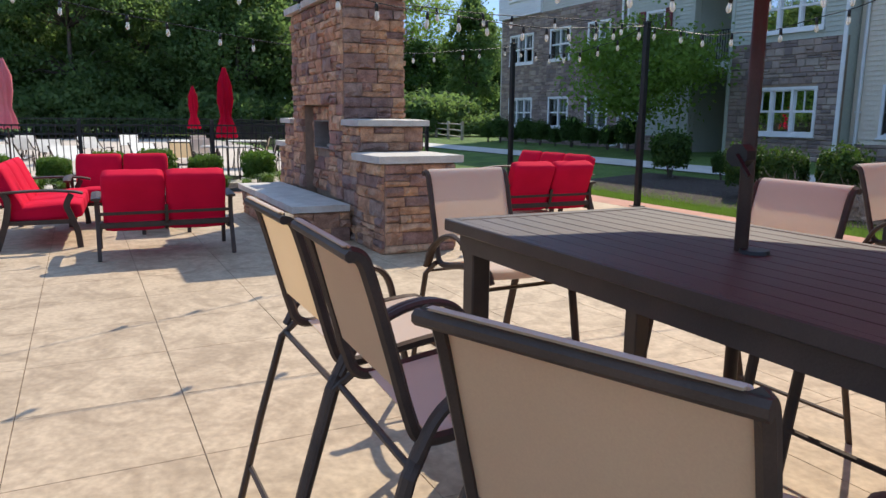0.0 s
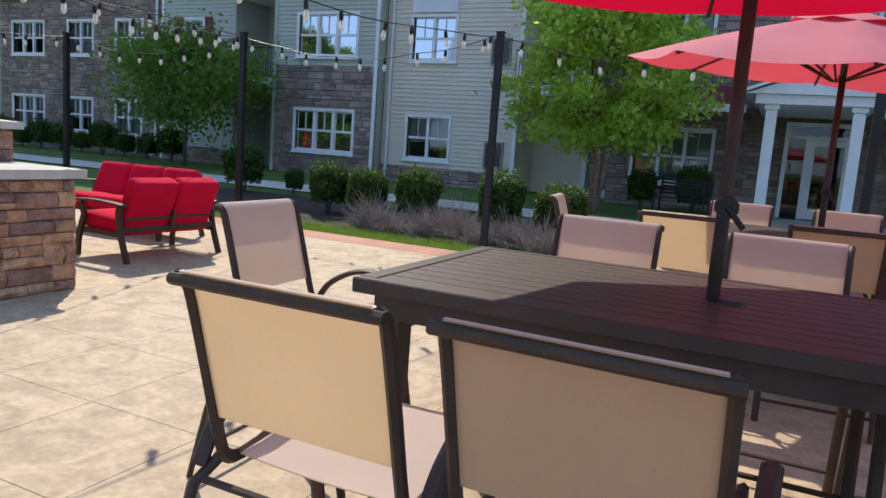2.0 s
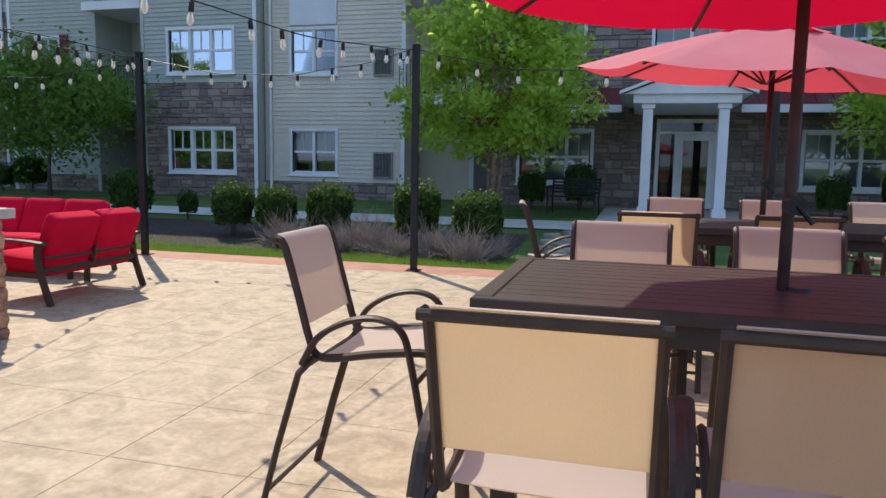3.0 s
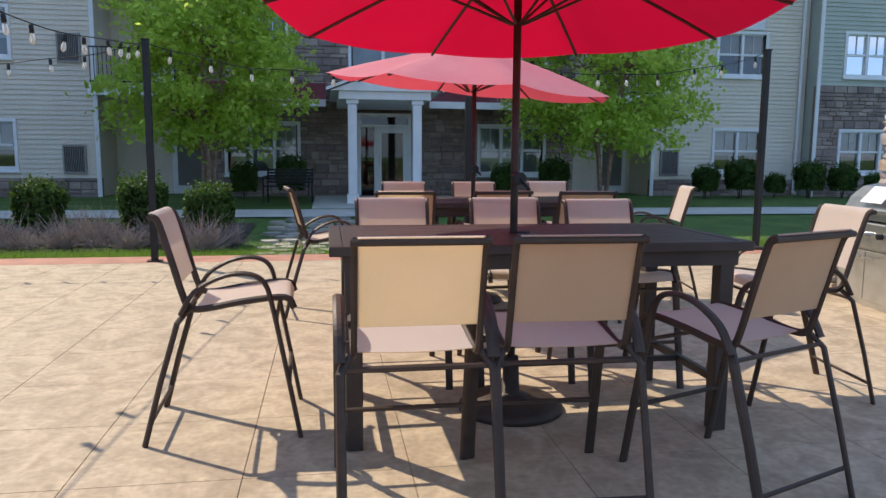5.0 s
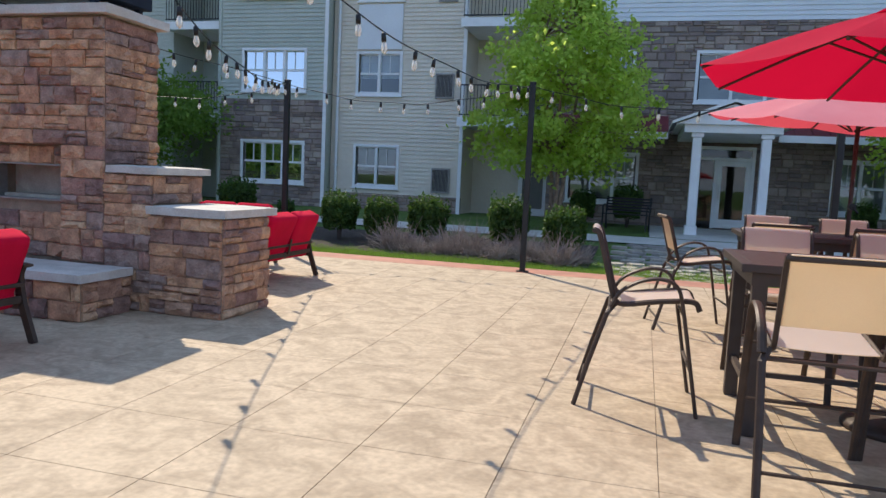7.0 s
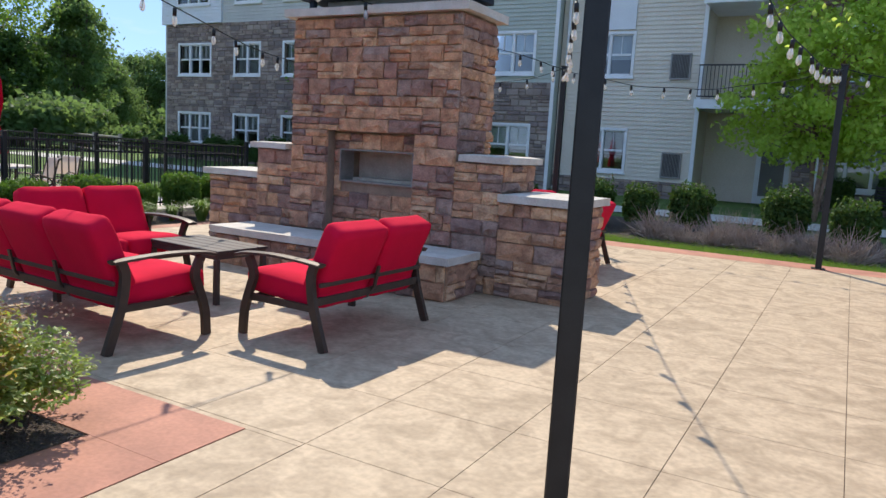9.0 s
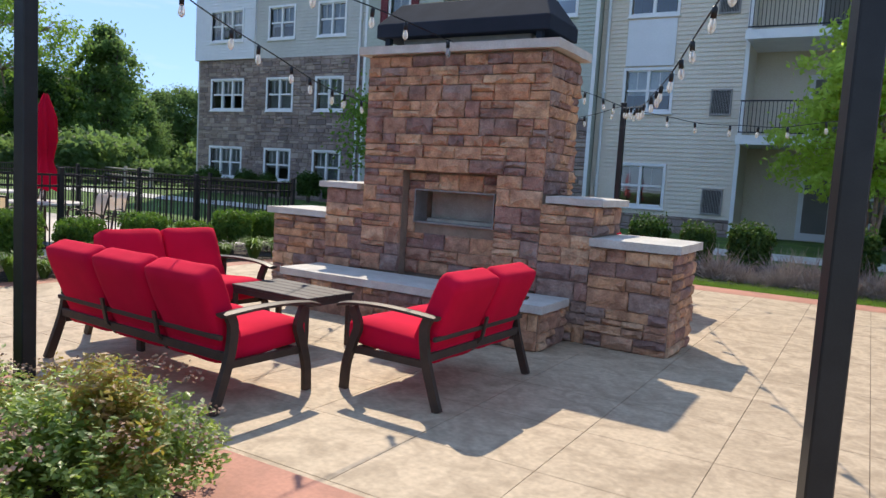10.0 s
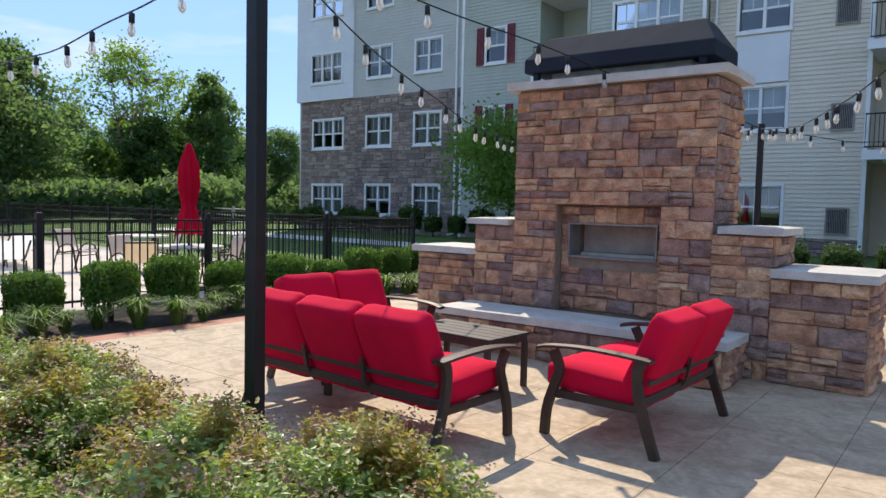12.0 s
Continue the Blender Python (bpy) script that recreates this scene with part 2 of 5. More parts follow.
def tube(bm, points, r, sides=8, flat=1.0, closed_ends=True):
    """A tube along points; r a number or one per point; flat squashes it across its second axis."""
    pts = [Vector(p) for p in points]
    rings = []
    side = None
    for i, p in enumerate(pts):
        d = (pts[min(i + 1, len(pts) - 1)] - pts[max(i - 1, 0)]).normalized()
        if side is None:
            side = d.cross(Vector((0, 0, 1)) if abs(d.z) < 0.9 else Vector((1, 0, 0))).normalized()
        else:
            side = (side - d * side.dot(d)).normalized()
        up = d.cross(side)
        rr = r[i] if isinstance(r, (list, tuple)) else r
        rings.append([bm.verts.new(p + side * rr * math.cos(a) + up * rr * flat * math.sin(a)) for a in (math.tau * (k + 0.5) / sides for k in range(sides))])
    for a, b in zip(rings, rings[1:]):
        for k in range(sides):
            bm.faces.new((a[k], a[(k + 1) % sides], b[(k + 1) % sides], b[k]))
    if closed_ends:
        bm.faces.new(rings[0][::-1])
        bm.faces.new(rings[-1])
    return bm


def curve_points(points, steps=5):
    """A smooth line through points (Catmull-Rom)."""
    p = [Vector(q) for q in points]
    p = [p[0] * 2 - p[1], *p, p[-1] * 2 - p[-2]]
    out = []
    for i in range(1, len(p) - 2):
        for s in range(steps):
            t = s / steps
            out.append(0.5 * (2 * p[i] + (p[i + 1] - p[i - 1]) * t + (2 * p[i - 1] - 5 * p[i] + 4 * p[i + 1] - p[i + 2]) * t * t + (3 * p[i] - p[i - 1] - 3 * p[i + 1] + p[i + 2]) * t ** 3))
    return out + [p[-2]]


def finish(name, bm, material, smooth=False):
    bmesh.ops.recalc_face_normals(bm, faces=bm.faces)
    me = bpy.data.meshes.new(name)
    bm.to_mesh(me)
    bm.free()
    me.materials.append(material)
    if smooth:
        me.shade_smooth()
    return me


def part(name, bm, material, parent, label="", smooth=False, kind=""):
    ob = new(name, finish(name, bm, material, smooth) if isinstance(bm, bmesh.types.BMesh) else bm)
    ob.parent = parent
    if label or kind:
        tagged(ob, label=label, kind=kind)
    return ob


def thing(name, label, category, group="", m=None, kind=""):
    ob = new(name)
    ob.empty_display_size = 0.1
    if m is not None:
        ob.matrix_world = m
    return tagged(ob, label, category, group, kind)


def solid(name, bm, material, label="", category="", group="", kind="", smooth=False):
    return tagged(new(name, finish(name, bm, material, smooth)), label, category, group, kind)


def quads(name, centres, normals, size, material, rng, aspect=1.6):
    """Many small leaf quads as one mesh, each slightly folded to a diamond."""
    n = len(centres)
    nrm = normals / (np.linalg.norm(normals, axis=1, keepdims=True) + 1e-9)
    ref = rng.normal(size=(n, 3))
    a = np.cross(nrm, ref)
    a /= np.linalg.norm(a, axis=1, keepdims=True) + 1e-9
    b = np.cross(nrm, a)
    s = (size * rng.uniform(0.65, 1.35, n))[:, None]
    a, b = a * s * aspect * 0.5, b * s * 0.5
    v = np.stack([centres - a, centres + b + nrm * s * 0.1, centres + a, centres - b + nrm * s * 0.1], 1).reshape(-1, 3)
    me = bpy.data.meshes.new(name)
    me.from_pydata(v.tolist(), [], np.arange(n * 4).reshape(-1, 4).tolist())
    me.materials.append(material)
    return me


def stone_mesh(name, rng, material, jag=0.2):
    """A unit stone, x and z from 0 to 1, proud towards -y, with worn uneven edges."""
    bm = bmesh.new()
    back = [bm.verts.new((x, 0.0, z)) for x, z in ((0, 0), (1, 0), (1, 1), (0, 1))]
    edge = [bm.verts.new((x + rng.uniform(-.012, .012), -0.55 - rng.uniform(0, .15), z + rng.uniform(-.03, .03))) for x, z in ((0, 0), (1, 0), (1, 1), (0, 1))]
    ring = [(0.04, 0.1), (0.36, 0.06), (0.66, 0.07), (0.96, 0.1), (0.97, 0.5), (0.96, 0.9), (0.64, 0.94), (0.33, 0.93), (0.04, 0.9), (0.03, 0.5)]
    face = [bm.verts.new((x + rng.uniform(-.02, .02), -0.95 - rng.uniform(-jag, jag) * 2, z + rng.uniform(-.05, .05))) for x, z in ring]
    core = [bm.verts.new((x + rng.uniform(-.08, .08), -1.2 - rng.uniform(-jag, jag) * 2.5, 0.5 + rng.uniform(-.15, .15))) for x in (0.33, 0.67)]
    for k in range(4):
        bm.faces.new((back[k], back[(k + 1) % 4], edge[(k + 1) % 4], edge[k]))
    for k, run in enumerate(((0, 1, 2, 3), (3, 4, 5), (5, 6, 7, 8), (8, 9, 0))):
        bm.faces.new([edge[k], edge[(k + 1) % 4]] + [face[q] for q in run[::-1]])
    for k, q in enumerate((0, 1, 1, 1, 1, 1, 1, 0, 0, 0)):
        bm.faces.new((face[k], face[(k + 1) % 10], core[q]))
    bm.faces.new((face[1], core[1], core[0]))
    bm.faces.new((face[7], core[0], core[1]))
    return finish(name, bm, material)


def courses(u0, u1, v0, v1, rng, hs=(0.09, 0.17), ls=(0.16, 0.42), holes=()):
    """Rows of ashlar pieces on a rectangle, leaving out the holes (u0, u1, v0, v1)."""
    out, v = [], v0
    while v < v1 - 0.01:
        h = rng.uniform(*hs)
        if v1 - v - h < hs[0] * 0.7:
            h = v1 - v
        spans = [(u0, u1)]
        for a, b, c, d in holes:
            if c < v + h - 0.01 and d > v + 0.01:
                spans = [q for s in spans for q in ((s[0], min(s[1], a)), (max(s[0], b), s[1])) if q[1] - q[0] > 0.02]
        for s0, s1 in spans:
            u = s0
            while u < s1 - 0.005:
                w = rng.uniform(*ls)
                if s1 - u - w < ls[0] * 0.6:
                    w = s1 - u
                if h > 0.125 and rng.random() < 0.38:
                    cut = v + h * rng.uniform(0.38, 0.62)
                    mid = u + w * rng.uniform(0.35, 0.65)
                    out.append((u, u + w, v, cut))
                    out += [(u, mid, cut, v + h), (mid, u + w, cut, v + h)] if w > 0.3 else [(u, u + w, cut, v + h)]
                else:
                    out.append((u, u + w, v, v + h))
                u += w
        v += h
    return out


def joined(name, pieces, material, place, depth, gap, rng, parent):
    """Stones joined into one mesh; place(u, v, d) gives the point of the wall, d outwards."""
    verts, faces = [], []
    for a, b, c, d in pieces:
        k = len(verts)
        dd = depth * rng.uniform(0.6, 1.3)
        e = min(0.02, (b - a) * 0.1, (d - c) * 0.15)
        a, b, c, d = a + gap, b - gap, c + gap, d - gap
        verts += [place(*p) for p in ((a, c, 0), (b, c, 0), (b, d, 0), (a, d, 0), (a + e, c + e, dd), (b - e, c + e, dd), (b - e, d - e, dd), (a + e, d - e, dd))]
        faces += [(k + 4, k + 5, k + 6, k + 7)] + [(k + i, k + (i + 1) % 4, k + 4 + (i + 1) % 4, k + 4 + i) for i in range(4)]
    me = bpy.data.meshes.new(name)
    me.from_pydata(verts, [], faces)
    me.materials.append(material)
    return part(name, me, material, parent, kind="stuff")


def rise(y):
    """How far the lawn climbs towards the building."""
    t = min(max((y - 11.0) / 6.0, 0), 1)
    return 0.24 * t * t * (3 - 2 * t)


# ---- ground ----
def sheet(name, xs, ys, z, material, label, category, zf=None):
    bm = bmesh.new()
    grid = [[bm.verts.new((x, y, (zf(y) if zf else 0) + z)) for x in xs] for y in ys]
    for i in range(len(ys) - 1):
        for j in range(len(xs) - 1):
            bm.faces.new((grid[i][j], grid[i][j + 1], grid[i + 1][j + 1], grid[i + 1][j]))
    return solid(name, bm, material, label, category, kind="structure", smooth=True)


sheet("ground", [-900, -120, -60, -30, -15, 0, 15, 60, 120, 900], [-900, -100, -30, 0, 10.9, 11.5, 12, 12.5, 13, 13.5, 14, 14.5, 15, 15.5, 16, 16.5, 17, 30, 100, 900], -0.05, GRASS, "green mown lawn rising gently to the apartment building", "lawn", rise)
sheet("mulch_bed", [-12.6, -11, -8, -5, -3.4], [11.5, 12, 12.5, 13, 13.5, 14, 14.4], -0.015, MULCH, "dark bark mulch bed between lawn strips", "mulch", rise)
sheet("mulch_bed_planting", [-12.2, -9, -6.95], [-6, -2, 0.78], 0.004, MULCH, "dark mulch bed under low flowering shrubs", "mulch")
sheet("mulch_bed_fence", [-14.9, -13.1], [-8, 0, 9.9], -0.012, MULCH, "dark mulch strip along the black fence", "mulch")
walkpath = sheet("pavement_walk", [-34, -24, -16, -10, -4, 4, 20], [15.2, 15.6, 16, 16.4, 16.6], -0.02, WALKCON, "pale concrete footpath across the lawn", "path", rise)
sheet("pavement_entry", [-2.4, 1.6], [16.62, 17, 18.2, 21.9], -0.01, WALKCON, "pale concrete pad before the entrance door", "path", rise)
sheet("pavement_pool_deck", [-48, -30, -15.0], [-30, -8, 9.4], -0.02, DECK, "tan concrete pool deck behind the fence", "pool deck")


# ---- apartment building ----
def front(name, x0, x1, z0, z1, y, holes, style, parent_label, rng, thick=0.25):
    """A facade wall with real openings: a backing with holes, clad in boards or stones."""
    zs = sorted({z0, z1, *[h[2] for h in holes], *[h[3] for h in holes]})
    bm = bmesh.new()
    for a, b in zip(zs, zs[1:]):
        xs, cur = [], x0
        for h in sorted(h for h in holes if h[2] <= a + 1e-6 and h[3] >= b - 1e-6):
            if h[0] > cur:
                xs.append((cur, h[0]))
            cur = h[1]
        if cur < x1:
            xs.append((cur, x1))
        for c, d in xs:
            box(bm, c, d, y, y + thick, a, b)
    wall = solid(name, bm, MORTAR if style is FSTONE else style, parent_label, "wall", kind="structure")
    if style is FSTONE:
        joined("stones", courses(x0, x1, z0, z1, rng, (0.11, 0.25), (0.22, 0.58), holes), FSTONE, lambda u, v, d: (u, y - 0.004 - d, v), 0.03, 0.006, rng, wall)
    else:
        verts, faces, z = [], [], z0
        while z < z1 - 0.01:
            h = min(0.135, z1 - z)
            spans = [(x0, x1)]
            for a, b, c, d in holes:
                if c < z + h - 0.01 and d > z + 0.01:
                    spans = [q for s in spans for q in ((s[0], min(s[1], a)), (max(s[0], b), s[1])) if q[1] - q[0] > 0.02]
            for a, b in spans:
                k = len(verts)
                verts += [(a, y - 0.03, z), (b, y - 0.03, z), (b, y - 0.006, z + h), (a, y - 0.006, z + h), (a, y, z), (b, y, z)]
                faces += [(k, k + 1, k + 2, k + 3), (k + 4, k + 5, k + 1, k)]
            z += h
        me = bpy.data.meshes.new("siding")
        me.from_pydata(verts, [], faces)
        me.materials.append(style)
        part("siding", me, style, wall, kind="stuff")
    return wall


WINDOWS = [0]


def window(x0, x1, z0, z1, y, cols, blind=0.5):
    """A white double-hung window of several sashes, set in its opening."""
    WINDOWS[0] += 1
    w = thing("window_%d" % WINDOWS[0], "white vinyl double-hung window with grey glass", "window", "apartment windows", kind="structure")
    bm = bmesh.new()
    f = 0.09
    for a, b, c, d in ((x0 - f, x1 + f, z1, z1 + f), (x0 - f, x1 + f, z0 - f, z0), (x0 - f, x0, z0, z1), (x1, x1 + f, z0, z1)):
        box(bm, a, b, y - 0.055, y + 0.10, c, d)
    for i in range(1, cols):
        cx = x0 + (x1 - x0) * i / cols
        box(bm, cx - 0.045, cx + 0.045, y - 0.03, y + 0.09, z0, z1)
    part("window_frame", bm, WHITE, w)
    bm = bmesh.new()
    box(bm, x0 - f - 0.03, x1 + f + 0.03, y - 0.10, y + 0.02, z0 - f - 0.04, z0 - f)
    part("window_sill", bm, WHITE, w)
    zm = (z0 + z1) / 2
    for i in range(cols):
        a, b = x0 + (x1 - x0) * i / cols + 0.045, x0 + (x1 - x0) * (i + 1) / cols - 0.045
        bm = bmesh.new()
        box(bm, a, b, y + 0.01, y + 0.06, zm - 0.035, zm + 0.035)
        for c, d in ((z0, z0 + 0.04), (z1 - 0.04, z1)):
            box(bm, a, b, y + 0.02, y + 0.07, c, d)
        box(bm, (a + b) / 2 - 0.009, (a + b) / 2 + 0.009, y + 0.02, y + 0.04, zm + 0.036, z1 - 0.041)
        part("sash", bm, WHITE, w)
        bm = bmesh.new()
        bmesh.ops.create_grid(bm, x_segments=1, y_segments=1, size=0.5, matrix=pose((a + b) / 2, y + 0.05, zm, 90) @ Matrix.Diagonal((b - a, z1 - z0 - 0.08, 1, 1)))
        p = part("pane", bm, PANE, w)
        p.visible_shadow = False
    if blind > 0:
        bm = bmesh.new()
        n = int((z1 - z0) * blind / 0.05)
        for i in range(n):
            zz = z1 - 0.03 - i * 0.05
            box(bm, x0 + 0.05, x1 - 0.05, y + 0.16, y + 0.17, zz - 0.046, zz)
        part("blind", bm, BLIND, w)
    return w


RNG = np.random.default_rng(5)
F = 3.05
Y = 22.2
SECTIONS = []


def rows_of(spans, floors, z0=1.0, h=1.27):
    return [(a, b, z0 + F * i, z0 + h + F * i, c) for i in floors for a, b, c in spans]


def section(name, x0, x1, y, layers, wins, colour_word):
    """One bay of the facade: layers are (z0, z1, cladding), windows sit in holes."""
    for i, (a, b, style) in enumerate(layers):
        holes = [w[:4] for w in wins if w[2] >= a - 0.01 and w[3] <= b + 0.01]
        front("%s_%d" % (name, i + 1), x0, x1, a, b, y, holes, style, colour_word[i], RNG)
    for k, w in enumerate(wins):
        window(w[0], w[1], w[2], w[3], y, w[4], blind=(0.5, 0.97, 0.95, 0.6, 0.97)[int(RNG.integers(5))])


TOP = 12.6
AW = [(-31.5, -29.55, 3), (-28.0, -26.6, 2), (-25.2, -23.85, 2)]
section("wall_west_stone", -32.4, -22.7, Y, [(-0.1, 6.25, FSTONE)], rows_of(AW, (0, 1)), ["brown and grey stone veneer facade"])
section("wall_west_white", -32.6, -28.8, Y - 0.12, [(6.25, TOP, WSIDE)], rows_of(AW[:1], (2, 3)), ["white board siding on the upper storeys"])
section("wall_west_grey", -28.8, -22.7, Y, [(6.25, TOP, GREY)], rows_of(AW[1:], (2, 3)), ["grey clapboard siding on the upper storeys"])
section("wall_green", -22.7, -19.2, Y, [(-0.1, 0.75, FSTONE), (0.75, TOP, GREEN)], rows_of([(-21.6, -20.75, 1)], (1, 2, 3)), ["low stone veneer base", "sage green clapboard siding"])
section("wall_bay", -16.85, -13.0, Y - 0.65, [(-0.1, 3.72, FSTONE), (3.72, TOP, GREEN)], rows_of([(-15.95, -13.72, 3)], (0, 1, 2, 3)), ["brown and grey stone veneer bay", "sage green clapboard siding"])
section("wall_tan", -12.98, -8.4, Y, [(-0.1, 0.72, FSTONE), (0.72, TOP, TAN)], rows_of([(-12.05, -10.6, 2)], (0, 1, 2, 3)), ["low stone veneer base", "tan clapboard siding"])
section("wall_centre", -5.6, 5.6, Y + 0.1, [(-0.1, 6.3, FSTONE), (6.3, TOP, WSIDE)],
        [(-4.9, -2.9, 0.9, 2.3, 3), (2.6, 4.6, 0.9, 2.3, 3), (-4.6, -3.2, 4.0, 5.35, 2), (-1.3, 1.5, 4.0, 5.35, 3), (3.2, 4.6, 4.0, 5.35, 2)], ["dark brown stone veneer round the entrance", "white board siding above the entrance"])
section("wall_tan_east", 8.2, 13.4, Y, [(-0.1, 0.72, FSTONE), (0.72, TOP, TAN)], rows_of([(10.3, 11.9, 2)], (0, 1, 2, 3)), ["low stone veneer base", "tan clapboard siding"])
section("wall_bay_east", 13.42, 17.4, Y - 0.65, [(-0.1, 3.72, FSTONE), (3.72, TOP, GREEN)], rows_of([(14.3, 16.5, 3)], (0, 1, 2, 3)), ["brown and grey stone veneer bay", "sage green clapboard siding"])


def balcony_bay(x0, x1, wall_mat, word):
    """A recess with balconies: back wall, side walls, slabs and railings."""
    bay = thing("balcony_recess", "%s recessed balconies with dark metal railings" % word, "balcony", "balcony bays", kind="structure")
    bm = bmesh.new()
    box(bm, x0 - 0.02, x1 + 0.02, Y + 1.75, Y + 1.9, -0.1, TOP)
    box(bm, x0 - 0.12, x0 - 0.002, Y + 0.26, Y + 1.9, -0.1, TOP)
    box(bm, x1 + 0.002, x1 + 0.12, Y + 0.26, Y + 1.9, -0.1, TOP)
    part("recess_wall", bm, wall_mat, bay)
    for i in range(1, 4):
        z = 0.2 + F * i
        bm = bmesh.new()
        box(bm, x0, x1, Y - 0.55, Y + 1.7, z - 0.22, z)
        box(bm, x0 - 0.04, x1 + 0.04, Y - 0.60, Y - 0.551, z - 0.24, z + 0.03)
        part("slab", bm, WHITE, bay)
        bm = bmesh.new()
        for zz in (z + 0.10, z + 1.02):
            box(bm, x0, x1, Y - 0.53, Y - 0.49, zz, zz + 0.04)
        n = int((x1 - x0) / 0.11)
        for k in range(n + 1):
            xx = x0 + 0.02 + (x1 - x0 - 0.04) * k / n
            box(bm, xx - 0.009, xx + 0.009, Y - 0.52, Y - 0.50, z + 0.14, z + 1.02)
        part("railing", bm, BLACK, bay)
    for i in range(4):
        z = 0.2 + F * i
        bm = bmesh.new()
        box(bm, x1 - 1.15, x1 - 0.15, Y + 1.70, Y + 1.748, z + 0.01, z + 2.1)
        d = part("door", bm, WHITE, bay)
        # opaque panel in the dim room colour, painted shade instead of glass
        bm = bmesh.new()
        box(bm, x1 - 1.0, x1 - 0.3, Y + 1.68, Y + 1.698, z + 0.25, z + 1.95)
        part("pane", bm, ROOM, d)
    return bay


for i, (xx, yy) in enumerate(((-13.12, Y + 0.3), (-16.83, Y + 1.7), (13.44, Y + 0.3))):
    bm = bmesh.new()
    box(bm, xx, xx + 0.10, Y - 0.39, yy, -0.1, TOP)
    solid("wall_bay_return_%d" % (i + 1), bm, GREEN, "sage green side of the projecting bay", "wall", kind="structure")


balcony_bay(-19.2, -16.87, GREEN, "sage green")
balcony_bay(-8.4, -5.62, TAN, "tan")
balcony_bay(5.62, 8.2, TAN, "tan")

# plain floors and partitions, their indoor shade painted in as dark colour
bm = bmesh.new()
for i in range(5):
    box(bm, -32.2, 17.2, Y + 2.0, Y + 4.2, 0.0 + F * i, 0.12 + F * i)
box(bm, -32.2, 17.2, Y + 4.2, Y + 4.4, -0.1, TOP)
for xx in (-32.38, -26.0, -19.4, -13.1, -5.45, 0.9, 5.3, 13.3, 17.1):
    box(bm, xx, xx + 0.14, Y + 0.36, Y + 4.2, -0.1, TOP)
solid("wall_interior", bm, ROOM, "rooms coloured dim for indoor shade behind the apartment windows", "room", kind="structure")
bm = bmesh.new()
box(bm, -33.0, 17.9, Y - 1.2, Y + 9, TOP, TOP + 0.35)
box(bm, -32.5, -32.36, Y + 0.0, Y + 9, -0.1, TOP)
box(bm, 17.42, 17.6, Y - 0.6, Y + 9, -0.1, TOP)
solid("roof", bm, GREY, "grey eaves along the roof", "roof", kind="structure")
bm = bmesh.new()
for a, b, zt in ((-33.0, 17.9, 3.0),):
    v = [bm.verts.new(p) for p in ((a, Y - 1.2, TOP + 0.36), (b, Y - 1.2, TOP + 0.36), (b, Y + 9, TOP + 0.36), (a, Y + 9, TOP + 0.36), (a, Y + 4, TOP + zt), (b, Y + 4, TOP + zt))]
    for fc in ((0, 1, 5, 4), (2, 3, 4, 5), (0, 4, 3), (1, 2, 5)):
        bm.faces.new([v[k] for k in fc])
solid("roof_shingles", bm, BARKD, "dark grey shingled roof slopes", "roof", kind="structure")

# trim boards, downspouts
for i, xx in enumerate((-22.75, -19.26, -16.9, -12.95, -8.42, 8.2, 13.38)):
    bm = bmesh.new()
    yy = Y - 0.70 if i in (2, 3, 6) else Y - 0.05
    box(bm, xx - 0.06, xx + 0.06, yy, yy + 0.05, 0.1, TOP, 0.006)
    solid("trim_%d" % (i + 1), bm, GREEN if i in (1, 2) else WHITE, "corner board on the facade", "trim", kind="structure")
for i, xx in enumerate((-23.0, -12.75, 13.15)):
    pipe = thing("downspout", "white metal downspout on the facade", "downspout", "downspouts", kind="structure")
    bm = bmesh.new()
    tube(bm, curve_points([(xx, Y - 0.10, TOP), (xx, Y - 0.10, 8), (xx, Y - 0.10, 3), (xx, Y - 0.10, 0.55), (xx - 0.05, Y - 0.16, 0.32), (xx - 0.1, Y - 0.35, 0.27)], 3), 0.05, 8)
    part("pipe", bm, WHITE, pipe, smooth=True)
    for z in (1.6, 4.6, 7.6, 10.6):
        bm = bmesh.new()
        box(bm, xx - 0.07, xx + 0.07, Y - 0.155, Y - 0.04, z, z + 0.04)
        part("strap", bm, WHITE, pipe)

# shutters, ac grilles, white panels between windows
for i in (1, 2, 3):
    for xx in (-22.05, -20.62):
        sh = thing("shutter", "burgundy louvred window shutter", "shutter", "shutters")
        sh.location = (xx, Y - 0.07, 0.9 + F * i)
        bm = bmesh.new()
        for a, b, c, d in ((0, 0.32, 0, 0.07), (0, 0.32, 1.4, 1.47), (0, 0.05, 0.07, 1.4), (0.27, 0.32, 0.07, 1.4)):
            box(bm, a, b, -0.03, 0.03, c, d)
        part("frame", bm, SHUTTER, sh)
        bm = bmesh.new()
        for k in range(22):
            box(bm, 0.051, 0.269, -0.02, 0.02, 0.075 + k * 0.06, 0.12 + k * 0.06)
        part("slats", bm, SHUTTER, sh)
bm = bmesh.new()
box(bm, 0, 0.62, -0.05, 0.03, 0, 0.05), box(bm, 0, 0.62, -0.05, 0.03, 0.75, 0.80), box(bm, 0, 0.05, -0.05, 0.03, 0.05, 0.75), box(bm, 0.57, 0.62, -0.05, 0.03, 0.05, 0.75)
gframe = finish("frame", bm, VENT)
bm = bmesh.new()
for k in range(11):
    box(bm, 0.07 + k * 0.046, 0.085 + k * 0.046, -0.035, 0.0, 0.05, 0.75)
gslats = finish("slats", bm, VENT)
bm = bmesh.new()
box(bm, 0.05, 0.57, 0.0, 0.02, 0.05, 0.75)
gback = finish("backing", bm, BLACK)
